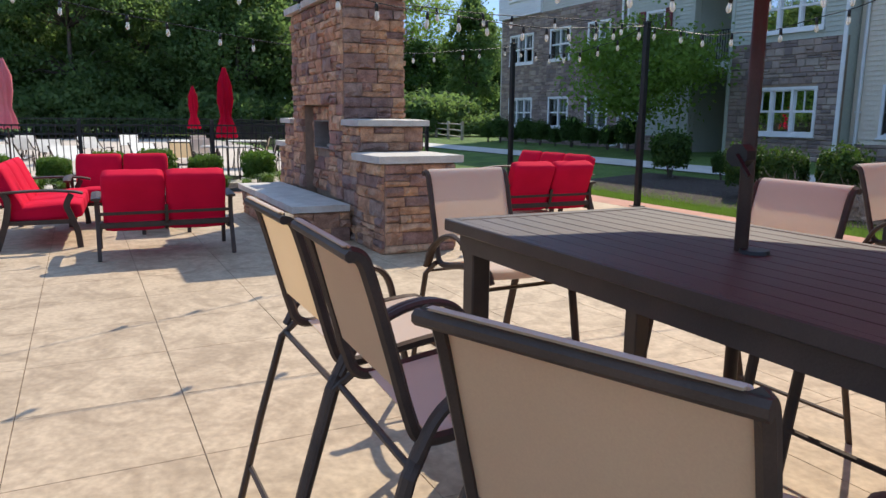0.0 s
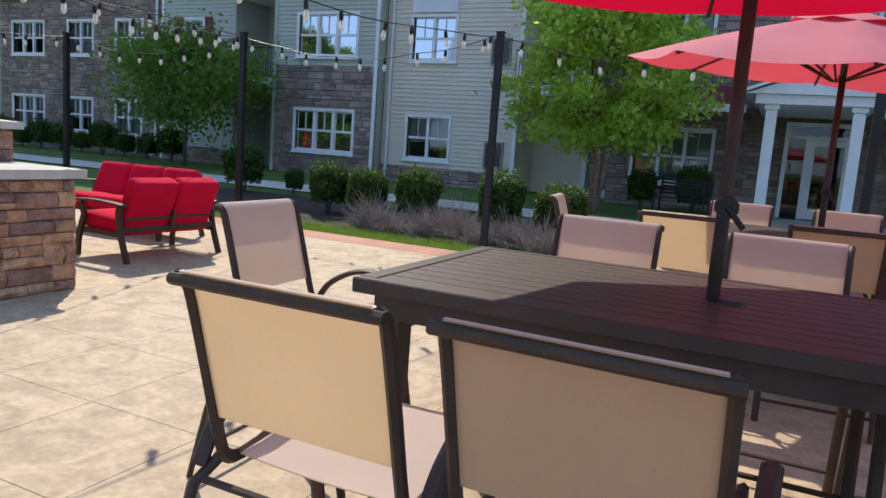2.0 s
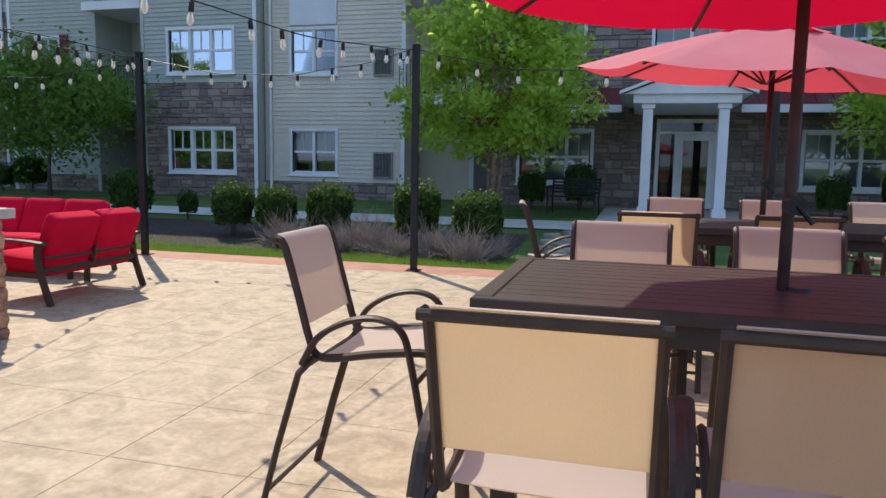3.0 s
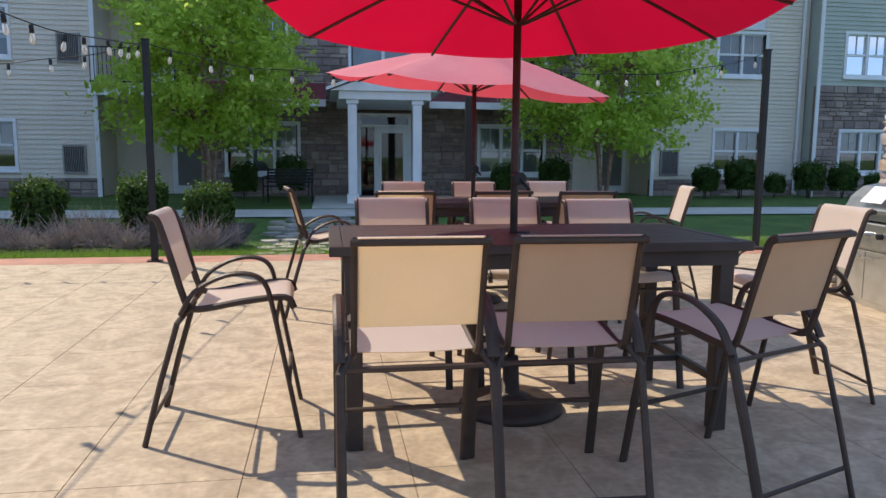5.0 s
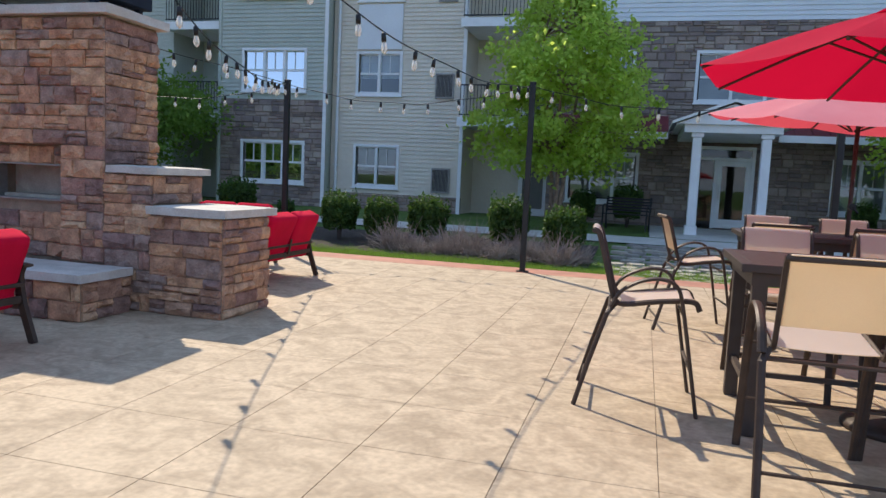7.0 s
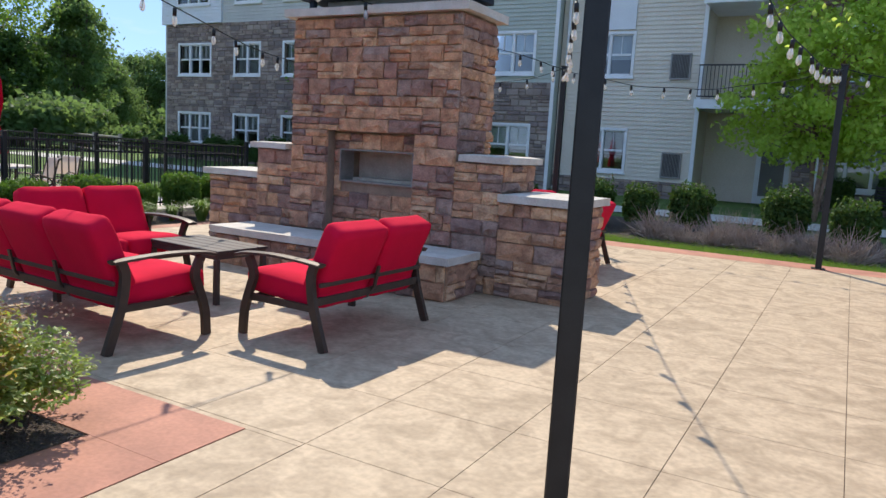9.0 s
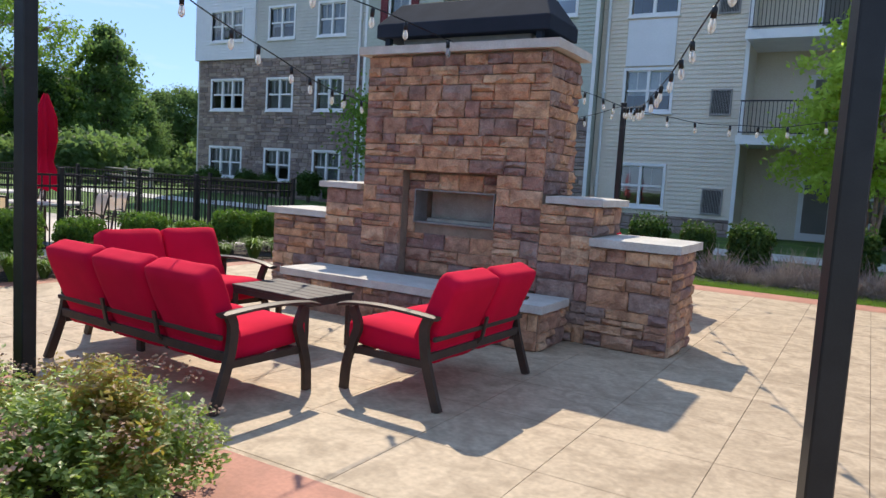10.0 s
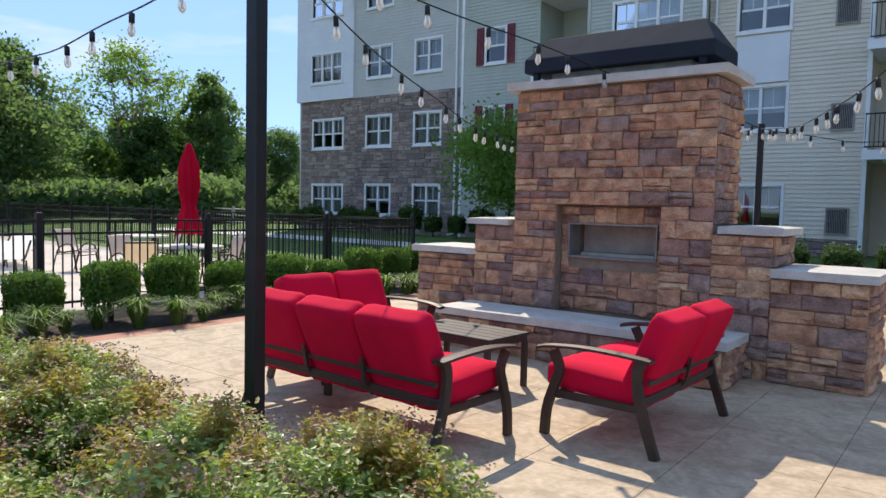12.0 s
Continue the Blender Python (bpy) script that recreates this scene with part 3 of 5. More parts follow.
for xx in (-9.35, 8.45):
    for i in range(4):
        g = thing("air_conditioner_grille", "brown-grey louvred air conditioner grille in the siding", "vent", "wall grilles")
        g.location = (xx, Y - 0.035, 0.85 + F * i)
        part("frame", gframe, VENT, g), part("slats", gslats, VENT, g), part("backing", gback, BLACK, g)
for xx in (-12.05, 10.3):
    for i in range(3):
        bm = bmesh.new()
        box(bm, xx - 0.05, xx + 1.6 - 0.1, Y - 0.075, Y - 0.035, 0.95 + 1.36 + 0.1 + F * (i + 0) if i else 5.5, 0.95 + F * (i + 1) - 0.14 if i else 6.85)
        if i == 1:
            solid("trim_panel", bm, WSIDE, "white panel between stacked windows", "trim", kind="structure")
        else:
            bm.free()

# entrance porch
porch = thing("entrance_porch", "white gabled porch on square columns before glazed door", "porch", kind="structure")
GZ = 0.24
for xx in (-1.42, 0.18):
    bm = bmesh.new()
    box(bm, xx - 0.11, xx + 0.11, 18.4, 18.62, GZ + 0.22, 2.65, 0.01)
    c = part("column", bm, WHITE, porch)
    bm = bmesh.new()
    box(bm, xx - 0.15, xx + 0.15, 18.36, 18.66, GZ - 0.03, GZ + 0.22, 0.012)
    part("plinth", bm, WHITE, c)
    bm = bmesh.new()
    box(bm, xx - 0.15, xx + 0.15, 18.36, 18.66, 2.652, 2.76, 0.012)
    part("capital", bm, WHITE, c)
bm = bmesh.new()
box(bm, -1.75, 0.51, 18.3, 22.25, 2.762, 2.96, 0.01)
part("beam", bm, WHITE, porch)
bm = bmesh.new()
v = [bm.verts.new(p) for p in ((-1.95, 18.2, 2.962), (0.71, 18.2, 2.962), (-0.62, 18.2, 3.46), (-1.95, 22.2, 2.962), (0.71, 22.2, 2.962), (-0.62, 22.2, 3.46))]
for fc in ((0, 1, 2), (3, 5, 4), (0, 2, 5, 3), (1, 4, 5, 2), (0, 3, 4, 1)):
    bm.faces.new([v[k] for k in fc])
part("gable", bm, WHITE, porch)
bm = bmesh.new()
v = [bm.verts.new(p) for p in ((-2.05, 18.1, 2.95), (-0.62, 18.1, 3.50), (0.81, 18.1, 2.95), (-2.05, 22.2, 2.95), (-0.62, 22.2, 3.50), (0.81, 22.2, 2.95), (-2.05, 18.1, 3.02), (-0.62, 18.1, 3.57), (0.81, 18.1, 3.02), (-2.05, 22.2, 3.02), (-0.62, 22.2, 3.57), (0.81, 22.2, 3.02))]
for fc in ((0, 1, 7, 6), (1, 2, 8, 7), (6, 7, 10, 9), (7, 8, 11, 10), (0, 6, 9, 3), (2, 5, 11, 8)):
    bm.faces.new([v[k] for k in fc])
part("roof", bm, WHITE, porch)

dr = thing("door_1", "white glazed entrance door with sidelight and transom", "door", kind="structure")
bm = bmesh.new()
for a, b, c, d in ((-1.15, -1.05, GZ, 2.65), (0.35, 0.45, GZ, 2.65), (-1.05, 0.35, 2.55, 2.65), (-1.05, 0.35, 2.24, 2.32), (-0.66, -0.58, GZ, 2.24)):
    box(bm, a, b, Y - 0.16, Y + 0.02, c, d)
part("door_frame", bm, WHITE, dr)
bm = bmesh.new()
for a, b, c, d in ((-0.58, -0.44, GZ + 0.02, 2.23), (0.21, 0.35, GZ + 0.02, 2.23), (-0.44, 0.21, 2.08, 2.23), (-0.44, 0.21, GZ + 0.02, GZ + 0.28)):
    box(bm, a, b, Y - 0.12, Y - 0.06, c, d)
leaf_ = part("door_leaf", bm, WHITE, dr)
for a, b, c, d in ((-0.44, 0.21, GZ + 0.28, 2.08), (-1.05, -0.66, GZ, 2.24), (-1.05, 0.35, 2.32, 2.55)):
    bm = bmesh.new()
    box(bm, a, b, Y - 0.095, Y - 0.087, c, d)
    part("pane", bm, FIREG, dr)
    # dark sheet added behind the glass, painted for the unlit hall
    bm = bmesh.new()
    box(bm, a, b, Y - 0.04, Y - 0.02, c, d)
    part("indoor_shade_sheet", bm, ROOM, dr)
bm = bmesh.new()
tube(bm, [(-0.50, Y - 0.19, 1.1), (-0.50, Y - 0.19, 1.55)], 0.015)
for z in (1.12, 1.53):
    tube(bm, [(-0.50, Y - 0.12, z), (-0.50, Y - 0.19, z)], 0.012)
part("door_handle", bm, STEEL, leaf_)
for a, b in ((-5.6, -2.06), (0.82, 5.6)):
    aw = thing("awning_roof", "burgundy metal porch roof with white fascia", "awning", "entrance awnings", kind="structure")
    bm = bmesh.new()
    v = [bm.verts.new(p) for p in ((a, 20.9, 2.92), (b, 20.9, 2.92), (b, 22.2, 3.5), (a, 22.2, 3.5), (a, 20.9, 2.86), (b, 20.9, 2.86), (b, 22.2, 3.44), (a, 22.2, 3.44))]
    for fc in ((0, 1, 2, 3), (4, 7, 6, 5), (0, 4, 5, 1), (1, 5, 6, 2), (0, 3, 7, 4), (2, 6, 7, 3)):
        bm.faces.new([v[k] for k in fc])
    n = int((b - a) / 0.4)
    for k in range(n + 1):
        xx = a + 0.02 + (b - a - 0.04) * k / n
        tube(bm, [(xx, 20.9, 2.94), (xx, 22.18, 3.51)], 0.018, 4)
    part("metal_sheet", bm, ROOFRED, aw)
    bm = bmesh.new()
    box(bm, a, b, 20.8, 20.896, 2.74, 2.93)
    part("fascia", bm, WHITE, aw)


# ---- fireplace ----
FX = -8.52
fire = thing("stone_fireplace", "large outdoor fireplace of tan and brown ledge stone with stepped wings", "fireplace")
Y0, Y1 = 5.12, 5.86
for b6 in ((-9.56, -9.07, Y0, Y1, 0, 2.72), (-7.95, -7.48, Y0, Y1, 0, 2.72), (-9.07, -7.95, Y0, Y1, 1.52, 2.72), (-9.07, -7.95, Y0 + 0.14, Y1, 0, 0.97),
           (-9.07, -7.95, Y0 + 0.52, Y1, 0.97, 1.52), (-9.07, -8.98, Y0 + 0.14, Y0 + 0.52, 0.97, 1.52), (-8.02, -7.95, Y0 + 0.14, Y0 + 0.52, 0.97, 1.52), (-8.98, -8.02, Y0 + 0.14, Y0 + 0.52, 1.33, 1.52)):
    bm = bmesh.new()
    box(bm, *b6)
    part("core", bm, MORTAR, fire)
WINGS = []
YW = {-1: Y0 + 0.16, 1: Y0 - 0.02}
for s in (-1, 1):
    lo = sorted((FX + s * 1.58, FX + s * (2.33 if s > 0 else 2.52)))
    mi = sorted((FX + s * 1.05, FX + s * 1.58))
    bm = bmesh.new()
    box(bm, lo[0], lo[1], YW[s], Y1 + 0.02, 0, 0.92)
    box(bm, mi[0], mi[1], Y0 + 0.01, Y1 - 0.01, 0, 1.28)
    part("wing_core", bm, MORTAR, fire)
    WINGS.append((lo, mi))
HX0, HX1, HY = -10.05, -7.15, 4.47
bm = bmesh.new()
box(bm, HX0, HX1, HY, Y0 - 0.06, 0, 0.34)
part("hearth_core", bm, MORTAR, fire)


def cap(x0, x1, y0, y1, z, h=0.085, label="grey cast stone cap with worn edges"):
    bm = bmesh.new()
    box(bm, x0, x1, y0, y1, z, z + h)
    bmesh.ops.subdivide_edges(bm, edges=bm.edges[:], cuts=5, use_grid_fill=True)
    for v in bm.verts:
        e = min(v.co.x - x0, x1 - v.co.x, v.co.y - y0, y1 - v.co.y)
        v.co.z += 0.006 * noise.noise(v.co * 4) - (0.012 if e < 0.004 and v.co.z > z + h / 2 else 0)
        if e < 0.004:
            v.co += Vector((noise.noise(v.co * 9), noise.noise(v.co * 9 + Vector((7, 0, 0))), 0)) * 0.012
    part("capstone", bm, CAPSTONE, fire, label, smooth=False)


cap(-9.67, -7.37, Y0 - 0.09, Y1 + 0.08, 2.722, 0.095)
for (lo, mi), s in zip(WINGS, (-1, 1)):
    cap(lo[0] - (0.07 if s < 0 else 0.0), lo[1] + (0.07 if s > 0 else 0.0), YW[s] - 0.08, Y1 + 0.10, 0.922)
    cap(mi[0] + (-0.08 if s < 0 else 0.065), mi[1] + (0.08 if s > 0 else -0.065), Y0 - 0.06, Y1 + 0.06, 1.282, 0.075)
cap(HX0 - 0.06, HX1 + 0.06, HY - 0.07, Y0 - 0.07, 0.342, 0.085, "grey cast stone hearth slab")

srng = np.random.default_rng(3)
SV = [stone_mesh("stone", srng, STONE) for _ in range(14)]
PX, PYN, NX = "east", "south", "west"
STONECOUNT = [0]


def lay(u0, u1, v0, v1, side, at, holes=(), depth=0.035, parent=None):
    """Single stones on a face. side: south (along x at y), east or west (along y at x)."""
    for a, b, c, d in courses(u0, u1, v0, v1, srng, (0.085, 0.185), (0.15, 0.40), holes):
        ob = new("stone", SV[int(srng.integers(len(SV)))])
        dd = depth * srng.uniform(0.7, 1.35)
        g = 0.0032
        if side == "south":
            m = pose(a + g, at, c + g)
        elif side == "east":
            m = pose(at, a + g, c + g, 0, 0, 90)
        else:
            m = pose(at, b - g, c + g, 0, 0, -90)
        ob.parent = parent or fire
        ob.matrix_basis = m @ Matrix.Diagonal((b - a - 2 * g, dd, d - c - 2 * g, 1))
        STONECOUNT[0] += 1


lay(-9.58, -7.46, 1.52, 2.70, "south", Y0)
lay(-9.58, -9.07, 0.42, 1.52, "south", Y0)
lay(-7.95, -7.46, 0.42, 1.52, "south", Y0)
lay(-9.07, -7.95, 0.42, 1.50, "south", Y0 + 0.14, holes=[(-8.98, -8.02, 0.97, 1.33)])
lay(Y0, Y1, 1.36, 2.70, "east", -7.48)
lay(WINGS[1][0][0], WINGS[1][0][1], 0.0, 0.91, "south", Y0 - 0.02)
lay(WINGS[1][1][0], WINGS[1][1][1], 0.0, 1.27, "south", Y0 + 0.01)
lay(Y0 - 0.02, Y1 + 0.02, 0.0, 0.91, "east", WINGS[1][0][1])
lay(Y0, Y1, 1.01, 1.27, "east", WINGS[1][1][1])
lay(WINGS[0][0][0], WINGS[0][0][1], 0.0, 0.91, "south", YW[-1])
lay(WINGS[0][1][0], WINGS[0][1][1], 0.0, 1.27, "south", Y0 + 0.01)
lay(HX0, HX1, 0.0, 0.33, "south", HY)
lay(HY, Y0 - 0.06, 0.0, 0.33, "east", HX1)
joined("rear_cladding", courses(-11.04, -6.19, 0, 0.91, srng, (0.09, 0.18), (0.16, 0.4)), STONE_R, lambda u, v, d: (u, Y1 + 0.02 + d, v), 0.035, 0.005, srng, fire)
joined("rear_cladding", courses(-10.1, -6.94, 1.01, 1.27, srng, (0.09, 0.18), (0.16, 0.4)), STONE_R, lambda u, v, d: (u, Y1 - 0.01 + d, v), 0.03, 0.005, srng, fire)
joined("rear_cladding", courses(-9.56, -7.48, 1.36, 2.7, srng, (0.09, 0.18), (0.16, 0.4)), STONE_R, lambda u, v, d: (u, Y1 + d, v), 0.035, 0.005, srng, fire)
joined("west_cladding", courses(Y0, Y1, 1.36, 2.7, srng, (0.09, 0.18), (0.16, 0.4)), STONE_R, lambda u, v, d: (-9.56 - d, u, v), 0.035, 0.005, srng, fire)
joined("west_cladding", courses(YW[-1], Y1, 0, 0.91, srng, (0.09, 0.18), (0.16, 0.4)), STONE_R, lambda u, v, d: (-11.04 - d, u, v), 0.035, 0.005, srng, fire)
joined("west_cladding", courses(HY, Y0, 0, 0.33, srng, (0.09, 0.18), (0.16, 0.4)), STONE_R, lambda u, v, d: (HX0 - d, u, v), 0.035, 0.005, srng, fire)

fb = thing("gas_firebox", "metal-framed linear gas firebox with tan lining", "firebox")
fb.location = (0, Y0 + 0.14, 0)
bm = bmesh.new()
for a, b, c, d in ((-8.98, -8.02, 0.97, 0.985), (-8.98, -8.02, 1.315, 1.33), (-8.98, -8.965, 0.985, 1.315), (-8.035, -8.02, 0.985, 1.315)):
    box(bm, a, b, -0.045, 0.2, c, d)
part("frame", bm, VENT, fb)
bm = bmesh.new()
box(bm, -8.965, -8.035, 0.3, 0.37, 0.985, 1.315), box(bm, -8.9, -8.1, 0.1, 0.29, 0.985, 1.02)
part("firebrick_lining", bm, RAILWOOD, fb)

hood = thing("chimney_hood", "dark sheet metal rain hood over the chimney top", "chimney cap")
hood.location = (FX, (Y0 + Y1) / 2, 2.818)
bm = bmesh.new()
lows = [bm.verts.new(p) for p in ((-1.0, -0.37, 0.09), (1.0, -0.37, 0.09), (1.0, 0.37, 0.09), (-1.0, 0.37, 0.09))]
mids = [bm.verts.new(p) for p in ((-1.0, -0.37, 0.23), (1.0, -0.37, 0.23), (1.0, 0.37, 0.23), (-1.0, 0.37, 0.23))]
tops = [bm.verts.new(p) for p in ((-0.84, -0.15, 0.48), (0.84, -0.15, 0.48), (0.84, 0.15, 0.48), (-0.84, 0.15, 0.48))]
for a, b in ((lows, mids), (mids, tops)):
    for k in range(4):
        bm.faces.new((a[k], a[(k + 1) % 4], b[(k + 1) % 4], b[k]))
bm.faces.new(tops)
bm.faces.new(lows[::-1])
bmesh.ops.bevel(bm, geom=bm.edges[:], offset=0.008, segments=1, affect="EDGES")
part("hood_sheet", bm, HOODM, hood)
for sx in (-0.88, 0.88):
    for sy in (-0.30, 0.30):
        bm = bmesh.new()
        box(bm, sx - 0.03, sx + 0.03, sy - 0.03, sy + 0.03, 0, 0.115)
        part("leg", bm, HOODM, hood)
bm = bmesh.new()
box(bm, -0.75, 0.75, -0.22, 0.22, 0, 0.10, 0.01)
part("flue_curb", bm, VENT, hood)


# ---- deep seating ----
def cushion(bm, sx, sy, sz, m, puff=0.03):
    made = bmesh.ops.create_cube(bm, size=1)
    vs = made["verts"]
    fs = list({f for v in vs for f in v.link_faces})
    es = list({e for v in vs for e in v.link_edges})
    r = bmesh.ops.subdivide_edges(bm, edges=es, cuts=7, use_grid_fill=True)
    allv = list({v for f in bm.faces for v in f.verts if v.tag is False})
    rad = min(sx, sy, sz) * 0.26
    for v in allv:
        p = Vector((v.co.x * sx, v.co.y * sy, v.co.z * sz))
        lim = Vector((sx / 2 - rad, sy / 2 - rad, sz / 2 - rad))
        core = Vector([max(-l, min(l, c)) for c, l in zip(p, lim)])
        d = p - core
        if d.length > 1e-6:
            p = core + d * min(1.0, rad / d.length) * 1.0
        u = (1 - (2 * v.co.x) ** 2) * (1 - (2 * v.co.y) ** 2)
        p.z += (1 if v.co.z > 0 else -1) * puff * max(u, 0) * (abs(v.co.z) * 2)
        p += Vector((noise.noise(p * 7), noise.noise(p * 7 + Vector((3, 1, 0))), noise.noise(p * 6 + Vector((9, 0, 4))))) * 0.006
        v.co = m @ p
        v.tag = True


def sofa(n, label, group="red lounge seating"):
    """A deep seat for n, facing +y, rear legs at y -0.35."""
    w = 0.57 * n + 0.10
    s = thing("sofa" if n > 2 else "loveseat", label, "sofa" if n > 2 else "loveseat", group)
    for sx in (-1, 1):
        x = sx * (w / 2)
        bm = bmesh.new()
        tube(bm, curve_points([(x, -0.40, 0.0), (x, -0.35, 0.14), (x, -0.29, 0.33), (x, -0.27, 0.50), (x, -0.30, 0.585)], 4), 0.042, 4, 0.62)
        part("leg", bm, BRONZE, s)
        bm = bmesh.new()
        tube(bm, curve_points([(x, 0.36, 0.0), (x, 0.345, 0.18), (x, 0.29, 0.35), (x, 0.26, 0.45), (x, 0.31, 0.565)], 4), 0.042, 4, 0.62)
        part("leg", bm, BRONZE, s)
        bm = bmesh.new()
        pts = curve_points([(x, -0.36, 0.585), (x, -0.15, 0.60), (x, 0.1, 0.605), (x, 0.32, 0.59), (x, 0.42, 0.568)], 4)
        tube(bm, pts, 0.05, 6, 0.32)
        part("armrest", bm, BRONZE, s)
        bm = bmesh.new()
        box(bm, x - 0.015 - sx * 0.02, x + 0.015 - sx * 0.02, -0.29, 0.30, 0.255, 0.30)
        part("side_rail", bm, BRONZE, s)
    bm = bmesh.new()
    box(bm, -w / 2 + 0.02, w / 2 - 0.02, -0.315, -0.285, 0.30, 0.355, 0.004)
    part("rear_rail", bm, BRONZE, s)
    bm = bmesh.new()
    box(bm, -w / 2 + 0.02, w / 2 - 0.02, -0.345, -0.32, 0.43, 0.46, 0.004)
    part("back_rail", bm, BRONZE, s)
    bm = bmesh.new()
    box(bm, -w / 2 + 0.02, w / 2 - 0.02, 0.27, 0.30, 0.245, 0.295, 0.004)
    part("front_rail", bm, BRONZE, s)
    for k in range(1, n):
        x = -w / 2 + 0.05 + 0.57 * k
        bm = bmesh.new()
        tube(bm, [(x, -0.26, 0.27), (x, -0.335, 0.36), (x, -0.36, 0.47), (x, -0.37, 0.52)], 0.022, 4, 0.5)
        part("back_brace", bm, BRONZE, s)
    for k in range(n):
        x = -w / 2 + 0.05 + 0.57 * (k + 0.5)
        bm = bmesh.new()
        cushion(bm, 0.565, 0.70, 0.17, pose(x, 0.05, 0.365, 4, 0, 0), 0.022)
        part("seat_cushion", bm, RED, s, smooth=True)
        bm = bmesh.new()
        cushion(bm, 0.562, 0.18, 0.54, pose(x, -0.30, 0.598, 23, 0, 0), 0.0)
        part("back_cushion", bm, RED, s, smooth=True)
    return s


L1 = sofa(2, "red cushioned bronze loveseat with its back to the patio")
L1.matrix_world = pose(-7.33, 3.13, 0, 0, 0, 88)
copy_thing(L1, pose(-9.76, 2.87, 0, 0, 0, -94))
copy_thing(L1, pose(-7.14, 7.55, 0, 0, 0, 88))
S3 = sofa(3, "red cushioned bronze three-seat sofa facing the fireplace")
S3.matrix_world = pose(-8.80, 2.02, 0, 0, 0, -3)
copy_thing(S3, pose(-8.66, 8.55, 0, 0, 0, 182))

ct = thing("coffee_table", "low dark slatted metal coffee table between red sofas", "coffee table")
ct.matrix_world = pose(-8.90, 3.28, 0, 0, 0, -4)
for k in range(5):
    bm = bmesh.new()
    box(bm, -0.46, 0.46, -0.275 + k * 0.11 + 0.003, -0.275 + (k + 1) * 0.11 - 0.003, 0.43, 0.455, 0.003)
    part("slat", bm, TABLEM, ct)
bm = bmesh.new()
for a, b, c, d in ((-0.44, 0.44, -0.265, -0.235), (-0.44, 0.44, 0.235, 0.265), (-0.44, -0.41, -0.235, 0.235), (0.41, 0.44, -0.235, 0.235)):
    box(bm, a, b, c, d, 0.38, 0.428)
part("apron", bm, TABLEM, ct)
for sx in (-0.425, 0.425):
    for sy in (-0.25, 0.25):
        bm = bmesh.new()
        box(bm, sx - 0.022, sx + 0.022, sy - 0.022, sy + 0.022, 0, 0.379, 0.004)
        part("leg", bm, TABLEM, ct)


# ---- bar chairs ----
def bar_chair():
    c = thing("bar_chair", "bar-height patio chair with tan sling and bronze frame", "chair", "bar chairs round the tables")
    for sx in (-1, 1):
        bm = bmesh.new()
        x, xo = sx * 0.234, sx * 0.287
        tube(bm, curve_points([(x, 0.345, 0.645), (x, 0.30, 0.70), (x, 0.10, 0.685), (x, -0.08, 0.655), (x, -0.15, 0.665), (x, -0.18, 0.73), (x, -0.22, 0.88), (x, -0.265, 1.04), (x, -0.285, 1.09), (x, -0.312, 1.103)], 4), 0.0135, 6, 1.25)
        part("side_frame", bm, BRONZE, c)
        bm = bmesh.new()
        tube(bm, curve_points([(xo, -0.185, 0.64), (xo, -0.12, 0.745), (xo, 0.0, 0.815), (xo, 0.12, 0.83), (xo, 0.205, 0.785), (xo, 0.245, 0.65), (xo, 0.305, 0.33), (xo, 0.365, 0.0)], 5), 0.023, 8, 0.55)
        part("arm_and_front_leg", bm, BRONZE, c)
        bm = bmesh.new()
        tube(bm, [(x + sx * 0.02, -0.15, 0.66), (xo, -0.20, 0.60), (xo, -0.29, 0.30), (xo, -0.37, 0.0)], 0.021, 8, 0.6)
        part("rear_leg", bm, BRONZE, c)
    for y, z, r in ((-0.335, 0.12, 0.010), (0.315, 0.28, 0.012), (-0.19, 0.615, 0.010), (0.26, 0.60, 0.010)):
        bm = bmesh.new()
        tube(bm, [(-0.285, y, z), (0.285, y, z)], r, 6)
        part("stretcher", bm, BRONZE, c)
    bm = bmesh.new()
    tube(bm, [(-0.249, -0.312, 1.098), (0.249, -0.312, 1.098)], 0.0135, 8)
    part("top_rail", bm, BRONZE, c)
    for name, line in (("back_sling", [(-0.192, 0.775), (-0.205, 0.825), (-0.222, 0.885), (-0.264, 1.045), (-0.283, 1.098), (-0.303, 1.117), (-0.322, 1.118)]),
                       ("seat_sling", [(0.34, 0.665), (0.30, 0.708), (0.12, 0.692), (-0.02, 0.672), (-0.12, 0.664)])):
        bm = bmesh.new()
        pts = curve_points([(0, y, z) for y, z in line], 4)
        xs = np.linspace(-0.222, 0.222, 9)
        for side, cloth in ((0.0, SLING), (-0.0035, SLINGB)):
            sheet_ = bm if side == 0.0 else bmesh.new()
            grid = []
            for i, p in enumerate(pts):
                d = (pts[min(i + 1, len(pts) - 1)] - pts[max(i - 1, 0)]).normalized()
                out = Vector((0, d.z, -d.y))
                grid.append([sheet_.verts.new((x, p.y + out.y * side, p.z + out.z * side - (0.008 * (1 - (x / 0.222) ** 2) if name == "seat_sling" else 0))) for x in xs])
            for a, b in zip(grid, grid[1:]):
                for k in range(8):
                    sheet_.faces.new((a[k], a[k + 1], b[k + 1], b[k]))
            part(name if side == 0.0 else name + "_lining", sheet_, cloth, c, "mauve-grey woven sling" if side == 0.0 else "tan woven sling underside", smooth=True)
    return c


